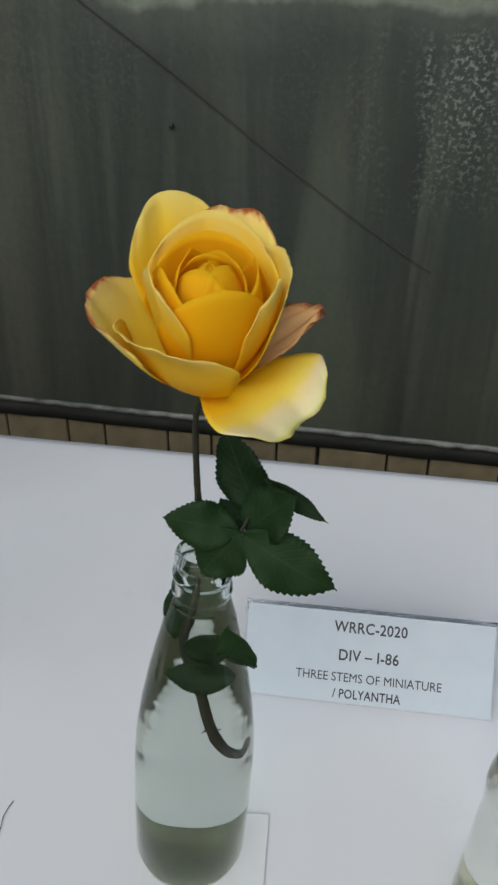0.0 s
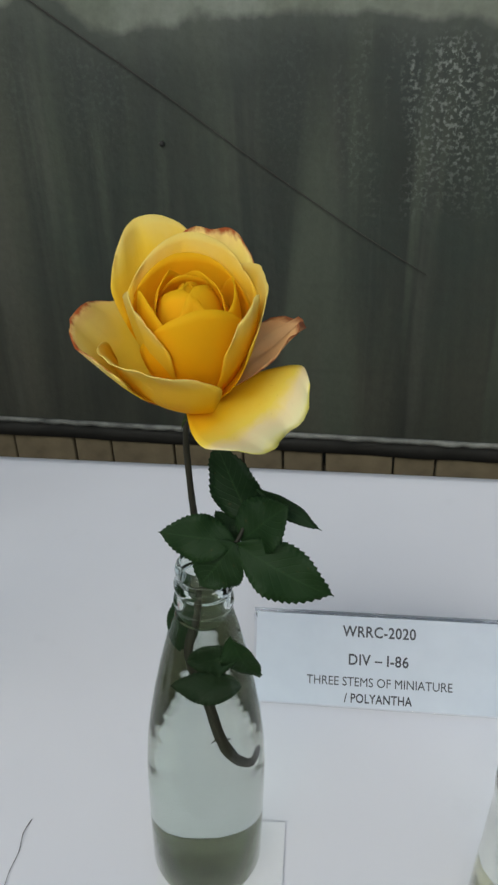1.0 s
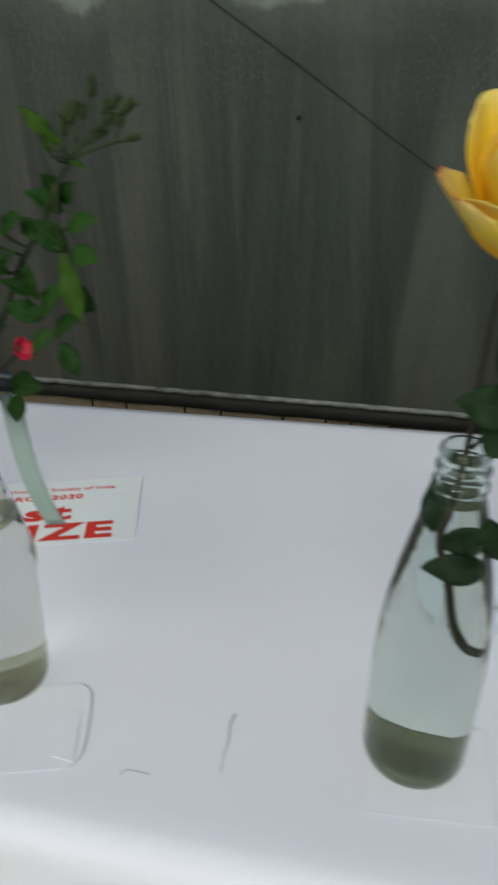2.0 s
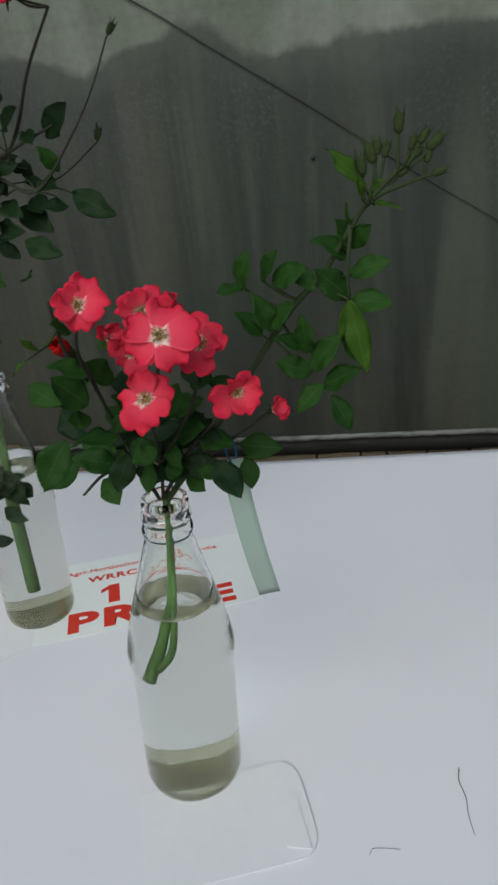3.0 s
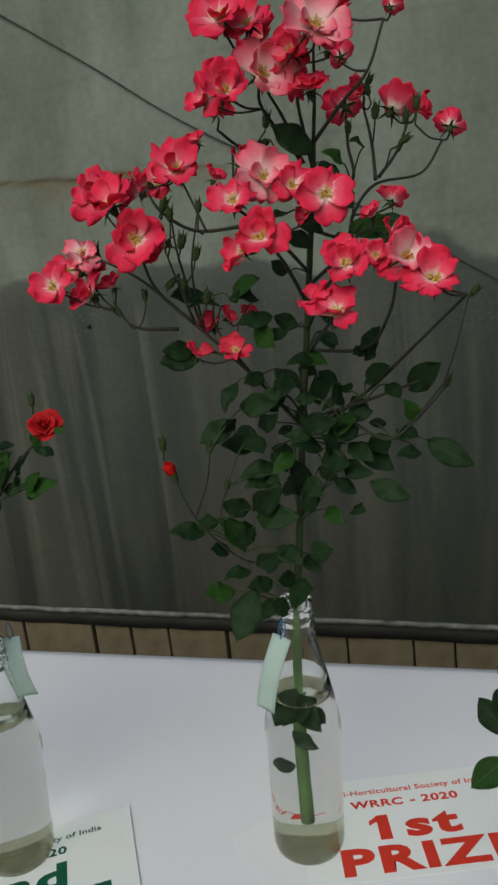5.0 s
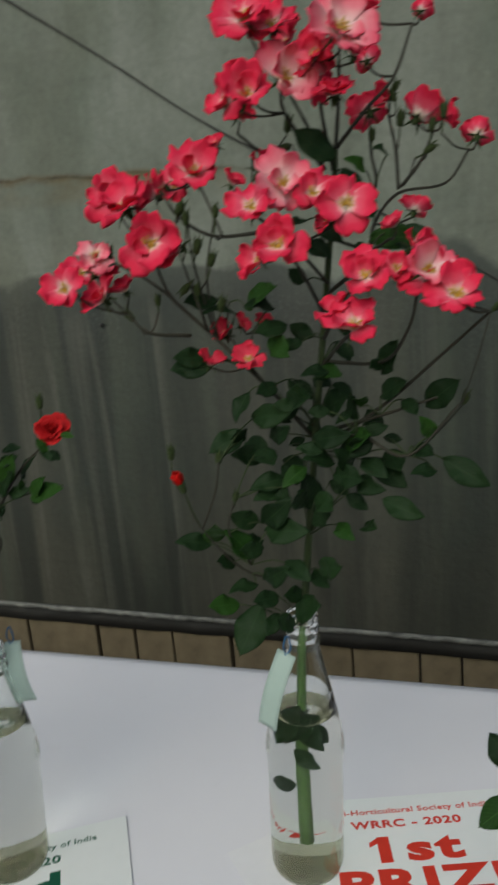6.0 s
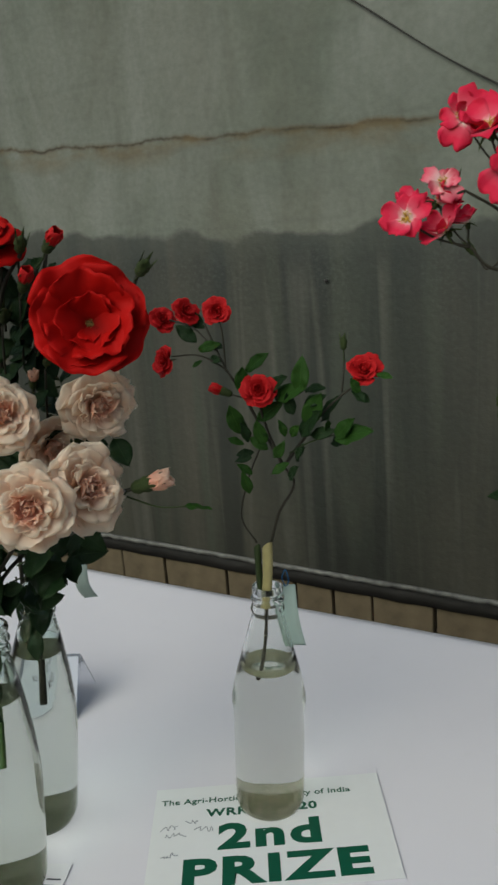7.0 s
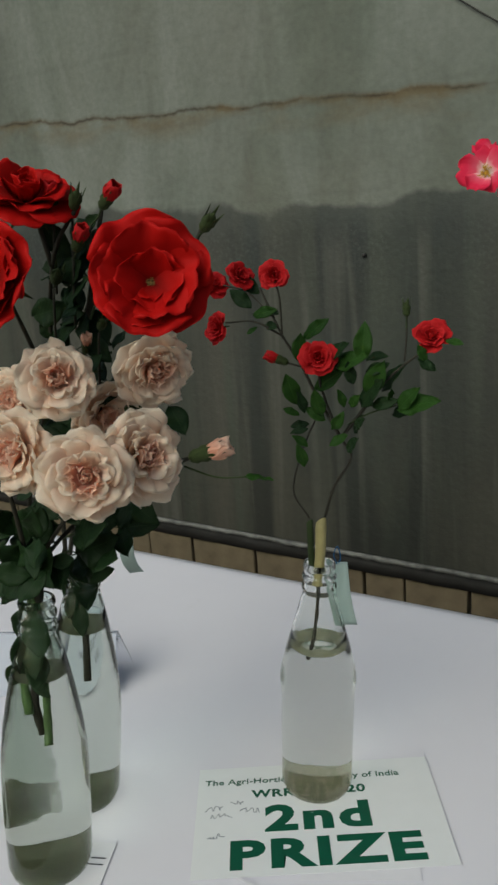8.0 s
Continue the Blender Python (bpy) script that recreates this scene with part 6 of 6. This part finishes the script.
for row in POSY:
    posy.single(*row, "coral", TUFT_DARK)

# ---- tall spray ----
spray = Plant("rose_spray", (-0.475, 0.257, TOP), "tall branching spray of coral-pink polyantha roses in full bloom", seed=11, turn=14)
spray.stem(B_MAIN[0], 0.0031, 0.0018, STEM, knobs=0.05)
spray.stem([(-0.472, 0.250, 0.785), (-0.470, 0.253, 0.88), (-0.466, 0.256, 0.95), B_MAIN[0][0]], 0.0046, 0.0031, STEM_LIGHT, "stem", "light green lower stem", knobs=0.04)
B_TWIGS = B_BRANCH_LOW + B_BRANCH_UP + B_BRANCH_HIGH
for pts in B_TWIGS:
    spray.stem(pts, 0.0014, 0.0008, STEM_DARK, "branch")
for pts in B_BRANCH_THIN:
    spray.stem(pts, 0.0009, 0.0006, STEM_DARK, "branch")
B_NODES = [Vector(c) for pts in B_TWIGS + B_MAIN + B_BRANCH_THIN for c in pts]


def to_stem(p):
    """The point of the spray's branches that lies nearest below p."""
    return min(B_NODES, key=lambda c: (c - p).length + 2.0 * max(0.0, c.z - p.z))


r = spray.rng
for i, (p, q) in enumerate(B_LEAF_A + B_LEAF_B + B_LEAF_C + B_LEAF_D + B_LEAF_E + B_LEAF_F):
    spray.leaf(p, q, "leaf" if i % 6 == 0 else "dark", (0.1, -0.8, 0.5), 0.95)
    foot = to_stem(Vector(p))
    if 0.004 < (foot - Vector(p)).length < 0.07:
        spray.stem([foot, foot.lerp(Vector(p), 0.6) + Vector((0, 0, 0.003)), p], 0.0006, 0.0005, STEM, "leaf_stalk", steps=3)
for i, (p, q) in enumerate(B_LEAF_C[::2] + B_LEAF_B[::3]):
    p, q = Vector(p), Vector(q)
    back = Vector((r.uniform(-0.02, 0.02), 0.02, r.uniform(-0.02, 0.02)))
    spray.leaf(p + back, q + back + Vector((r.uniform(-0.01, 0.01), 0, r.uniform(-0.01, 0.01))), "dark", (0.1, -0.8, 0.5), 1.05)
for i in range(34):
    c = Vector(B_MAIN[0][1]).lerp(Vector(B_MAIN[0][3]), r.random()) + Vector((r.uniform(-0.035, 0.05), r.uniform(-0.03, 0.02), r.uniform(-0.01, 0.03)))
    way = Vector((r.uniform(-1, 1), r.uniform(-0.5, 0.3), r.uniform(-0.7, 0.5))).normalized()
    spray.leaf(c, c + way * r.uniform(0.013, 0.020), "dark", (0.1, -0.8, 0.5), 1.0)
    foot = to_stem(c)
    spray.stem([foot, foot.lerp(c, 0.6) + Vector((0, 0, 0.003)), c], 0.0006, 0.0005, STEM, "leaf_stalk", steps=3)
for row in SPRAY_TOP + SPRAY_LEFT + SPRAY_MID + SPRAY_LOW:
    p = Vector(row[:3])
    near = to_stem(p)
    if (near - p).length > 0.006:
        spray.stem([near, near.lerp(p, 0.5) + Vector((0, 0, -0.004)), p + Vector((0, 0.004, -0.003))], 0.0008, 0.0007, STEM_DARK, "pedicel", steps=4)
    spray.single(*row, "coral" if row in SPRAY_LOW else "pink")
    if row[3] > 0.0165 and row[4] in "fpuy":
        c = p + Vector((r.choice((-1, 1)) * r.uniform(0.012, 0.020), r.uniform(0.010, 0.018), r.uniform(-0.008, 0.012)))
        spray.stem([near, near.lerp(c, 0.5) + Vector((0, 0, -0.004)), c], 0.0007, 0.0006, STEM_DARK, "pedicel", steps=4)
        spray.single(*c, row[3] * r.uniform(0.75, 0.95), r.choice("surl"))
for p, q in B_BUD + B_BUD_RIGHT:
    foot = to_stem(Vector(p))
    if (foot - Vector(p)).length < 0.15:
        spray.stem([foot, foot.lerp(Vector(p), 0.5) + Vector((0, 0, -0.003)), p], 0.0006, 0.0006, STEM_DARK, "pedicel", steps=4)
    spray.bud(p, q, r.uniform(0.008, 0.011))
spray.bud(B_BRANCH_THIN[0][2], B_BRANCH_THIN[0][3], 0.012, FULL["scarlet"])
for i in range(7):
    a = 0.4 + 0.9 * i
    spray.leaf((-0.468, 0.254, 0.888 + 0.004 * (i % 3)), (-0.468 + 0.021 * math.cos(a), 0.254 - 0.020 * abs(math.sin(a)), 0.880 + 0.008 * (i % 2)), "dark")
spray.leaf((-0.470, 0.250, 0.905), (-0.487, 0.235, 0.880), "dark")
spray.leaf((-0.470, 0.250, 0.900), (-0.452, 0.235, 0.875), "dark")
spray.leaf((-0.474, 0.248, 0.870), (-0.456, 0.235, 0.862), "dark")
spray.leaf((-0.475, 0.248, 0.840), (-0.492, 0.235, 0.846), "dark")

# ---- small red roses ----
twig = Plant("rose_twig", (-0.732, 0.205, TOP), "twiggy cutting of small double red roses", seed=14, turn=24)
for i, pts in enumerate(C_BRANCH):
    twig.stem(pts, 0.0014 if i < 3 else 0.0008, 0.0008 if i < 3 else 0.0007, STEM_DARK, "branch", knobs=0.15)
def cut_cane(points, radius, mat, label):
    """A cane end sliced off at a slant."""
    vs, fs = tube([twig.back @ p for p in smooth_path(points, 5)], radius, radius * 0.92, 12, 0.03, 3)
    top = vs[:12]
    mid = sum(top, Vector()) / 12
    for q in top:
        q.z += (q.x - mid.x) * 0.9 - (q.y - mid.y) * 0.6
    return part("cut_cane", mesh("cut_cane", vs, fs, mat), twig.ob, label)


cut_cane([(-0.716, 0.206, 1.000), (-0.718, 0.206, 0.972), (-0.722, 0.206, 0.945)], 0.0044, STEM_CUT, "pale sliced cane end")
cut_cane([(-0.727, 0.208, 0.997), (-0.727, 0.208, 0.965), (-0.727, 0.207, 0.950)], 0.0029, STEM, "dark green cane end")
twig.stem([(-0.720, 0.205, 0.950), (-0.723, 0.203, 0.915), (-0.729, 0.200, 0.880)], 0.0014, 0.0017, STEM_DARK, knobs=0.2)
for i, (p, q) in enumerate(C_LEAF_A + C_LEAF_B + C_LEAF_C):
    twig.leaf(p, q, "leaf" if i % 3 else "dark", (0.2, -0.8, 0.5), 0.82)
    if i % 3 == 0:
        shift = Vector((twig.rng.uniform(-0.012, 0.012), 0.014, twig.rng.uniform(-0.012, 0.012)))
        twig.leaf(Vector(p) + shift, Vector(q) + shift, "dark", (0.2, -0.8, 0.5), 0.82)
for stalk in ([(-0.690, 0.205, 1.080), (-0.672, 0.204, 1.090), (-0.648, 0.203, 1.098)], [(-0.655, 0.206, 1.098), (-0.635, 0.203, 1.100), (-0.622, 0.202, 1.104)]):
    twig.stem(stalk, 0.0006, 0.0005, STEM, "leaf_stalk", steps=4)
for row in SMALL_RED:
    twig.double(*row, "crimson", 20)
twig.bud(C_BRANCH[3][1], C_BRANCH[3][2], 0.011)
twig.bud(C_BRANCH[7][1], C_BRANCH[7][2], 0.013, FULL["crimson"])

# ---- peach roses and red roses ----
peach = Plant("rose_bunch", (-0.884, 0.034, TOP), "bunch of full peach-cream roses with dark leaves", seed=17, turn=42)
crimson = Plant("rose_bunch", (-0.900, 0.108, TOP), "large scarlet roses with red buds on dark stems", seed=19, turn=42)
RED_ONES = (3, 4, 5, 6, 9, 10)
for i, pts in enumerate(D_BRANCH):
    (crimson if i in RED_ONES else peach).stem(pts, 0.0020, 0.0012, STEM_DARK, "branch")
for pts in ([(-0.874, 0.052, 0.985), (-0.874, 0.050, 0.93), (-0.870, 0.042, 0.885), (-0.866, 0.036, 0.868)], [(-0.878, 0.052, 0.98), (-0.884, 0.044, 0.92), (-0.880, 0.038, 0.890)]):
    peach.stem(pts, 0.0018, 0.0030, STEM_LIGHT)
crimson.stem([(-0.890, 0.120, 0.985), (-0.893, 0.116, 0.93), (-0.893, 0.108, 0.872)], 0.0018, 0.0026, STEM_DARK)
for i, (p, q) in enumerate(D_LEAF_A + D_LEAF_B):
    (crimson if i < 6 else peach).leaf(p, q, "dark", (0.4, -0.8, 0.4), 1.1)
for i, (p, q) in enumerate(D_SPRIG_LOW + D_SPRIG_HIGH):
    (crimson if i in (3, 7, 9, 10, 11) else peach).sprig(p, q, 0.030, "dark")
for p, q in (((-0.876, 0.046, 0.945), (-0.862, 0.030, 0.925)), ((-0.878, 0.046, 0.94), (-0.892, 0.030, 0.918)), ((-0.875, 0.044, 0.915), (-0.856, 0.032, 0.912))):
    peach.leaf(p, q, "dark", wide=0.8)
for p, q in (((-0.892, 0.11, 0.95), (-0.905, 0.10, 0.925)), ((-0.890, 0.11, 0.94), (-0.878, 0.095, 0.92))):
    crimson.leaf(p, q, "dark", wide=0.9)
r = peach.rng
for i in range(12):
    c = Vector((-0.872 + r.uniform(-0.012, 0.02), 0.052 + r.uniform(-0.015, 0.02), r.uniform(0.985, 1.04)))
    way = Vector((r.uniform(-1, 1), r.uniform(-0.8, 0.1), r.uniform(-0.7, 0.4))).normalized()
    peach.leaf(c, c + way * r.uniform(0.022, 0.034), "dark", (0.3, -0.8, 0.4))
for i in range(16):
    c = Vector((-0.830 + 0.02 * r.random(), 0.085 + 0.03 * r.random(), 1.03 + 0.17 * r.random()))
    way = Vector((r.uniform(-0.9, 0.2), r.uniform(-0.3, 0.4), r.uniform(-0.6, 0.6))).normalized()
    (peach if i % 3 else crimson).sprig(c, c + way * 0.05, 0.03, "dark")
for p, q in (((-0.877, 0.050, 0.972), (-0.888, 0.036, 0.940)), ((-0.875, 0.050, 0.968), (-0.862, 0.038, 0.935)), ((-0.879, 0.050, 0.955), (-0.880, 0.030, 0.915)), ((-0.874, 0.048, 0.935), (-0.860, 0.028, 0.918)), ((-0.882, 0.046, 0.93), (-0.900, 0.03, 0.905))):
    peach.leaf(p, q, "dark", (0.5, -0.8, 0.2), 0.9)
for p, q in (((-0.891, 0.118, 0.972), (-0.902, 0.106, 0.940)), ((-0.890, 0.118, 0.968), (-0.877, 0.106, 0.938)), ((-0.893, 0.116, 0.950), (-0.893, 0.098, 0.912))):
    crimson.leaf(p, q, "dark", (0.5, -0.8, 0.2), 0.9)
peach.stem([(-0.868, 0.052, 0.985), (-0.872, 0.050, 0.945), (-0.880, 0.044, 0.90), (-0.876, 0.042, 0.872)], 0.0020, 0.0028, STEM_DARK)
peach.stem([(-0.750, 0.082, 1.080), (-0.730, 0.088, 1.073), (-0.710, 0.092, 1.074)], 0.0007, 0.0005, STEM, "leaf_stalk")
peach.leaf((-0.712, 0.092, 1.074), (-0.695, 0.10, 1.072), "leaf", wide=0.7)
for row in PEACH:
    peach.double(*row[:3], row[3] * 1.08, row[4], "peach", 38)
peach.bud(D_BRANCH[8][0], D_BRANCH[8][1], 0.020, FULL["peach"])
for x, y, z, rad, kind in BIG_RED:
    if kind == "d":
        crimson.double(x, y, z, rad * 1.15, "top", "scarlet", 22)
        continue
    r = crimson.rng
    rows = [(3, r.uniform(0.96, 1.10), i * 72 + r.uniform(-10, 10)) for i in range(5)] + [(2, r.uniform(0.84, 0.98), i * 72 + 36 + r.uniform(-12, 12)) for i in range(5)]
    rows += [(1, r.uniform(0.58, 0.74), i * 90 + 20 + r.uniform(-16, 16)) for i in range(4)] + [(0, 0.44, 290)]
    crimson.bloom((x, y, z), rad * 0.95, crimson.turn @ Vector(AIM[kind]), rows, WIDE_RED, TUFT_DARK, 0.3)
for i, (p, q) in enumerate(D_BUD):
    p, q = Vector(p), Vector(q)
    owner = crimson if i < 6 else peach
    owner.stem([p - Vector((0.012, -0.006, 0.045)), p - Vector((0.004, -0.001, 0.02)), p], 0.0010, 0.0008, STEM_DARK, "pedicel", steps=4)
    owner.bud(p, q, 0.015 if i < 6 else 0.011, (FULL["crimson"], None)[i % 2] if i < 6 else (FULL["peach"], None)[i % 2])


# ---- paper tags on string ----
def hang_tag(top, low, width, normal, label, sway=0.006):
    """A paper strip hung on a loop of blue string."""
    top, low = Vector(top), Vector(low)
    t = thing("paper_tag", top, label, "tag", "paper tags")
    d = low - top
    side = d.cross(Vector(normal)).normalized()
    nrm = side.cross(d).normalized()

    def fn(u, v):
        return d * v + side * (u - 0.5) * width + nrm * (sway * math.sin(v * 3.0) + 0.1 * width * (u - 0.5) ** 2)

    v, f, uv = sheet(fn, 4, 16, 0.0004)
    part("paper", mesh("paper", v, f, TAG, uv), t)
    loop = smooth_path([d * 0.04, Vector((-0.002, -0.001, 0.006)), Vector((0.001, 0.0, 0.014)), Vector((0.003, 0.001, 0.004)), d * 0.05], 5)
    part("string", mesh("string", *tube(loop, 0.0006, 0.0006, 5, 0.2), STRING), t, "blue string")


hang_tag((-0.244, 0.078, 0.986), (-0.233, 0.084, 0.896), 0.0125, (0.1, -1, 0), "pale green paper tag on blue string below coral roses", 0.009)
hang_tag((-0.470, 0.228, 0.965), (-0.488, 0.222, 0.905), 0.016, (-0.3, -1, 0), "pale green paper tag hung at a bottle neck")
hang_tag((-0.715, 0.230, 0.955), (-0.709, 0.232, 0.898), 0.018, (0.2, -1, 0), "pale green paper tag behind a bottle neck")
hang_tag((-0.868, 0.150, 0.985), (-0.862, 0.152, 0.955), 0.014, (0.1, -1, 0.2), "small pale tag below the red roses")

# ---- brick course of the plinth ----
rng = random.Random(21)
sizes = {w: mesh("brick", *box(0, w, 0, 0.03, 0, 0.30, 0.003), BRICK, smooth=False) for w in (0.042, 0.066, 0.074, 0.112, 0.150)}
bx = X0
while bx < X1 - 0.2:
    w = rng.choice(list(sizes))
    part("brick", sizes[w], plinth, m=pose(bx, WALL_Y + 0.012 + rng.uniform(-0.001, 0.002), foot_z(bx + w / 2) - 0.033 - 0.30 + rng.uniform(-0.001, 0.0)))
    bx += w + rng.choice((0.003, 0.003, 0.006))
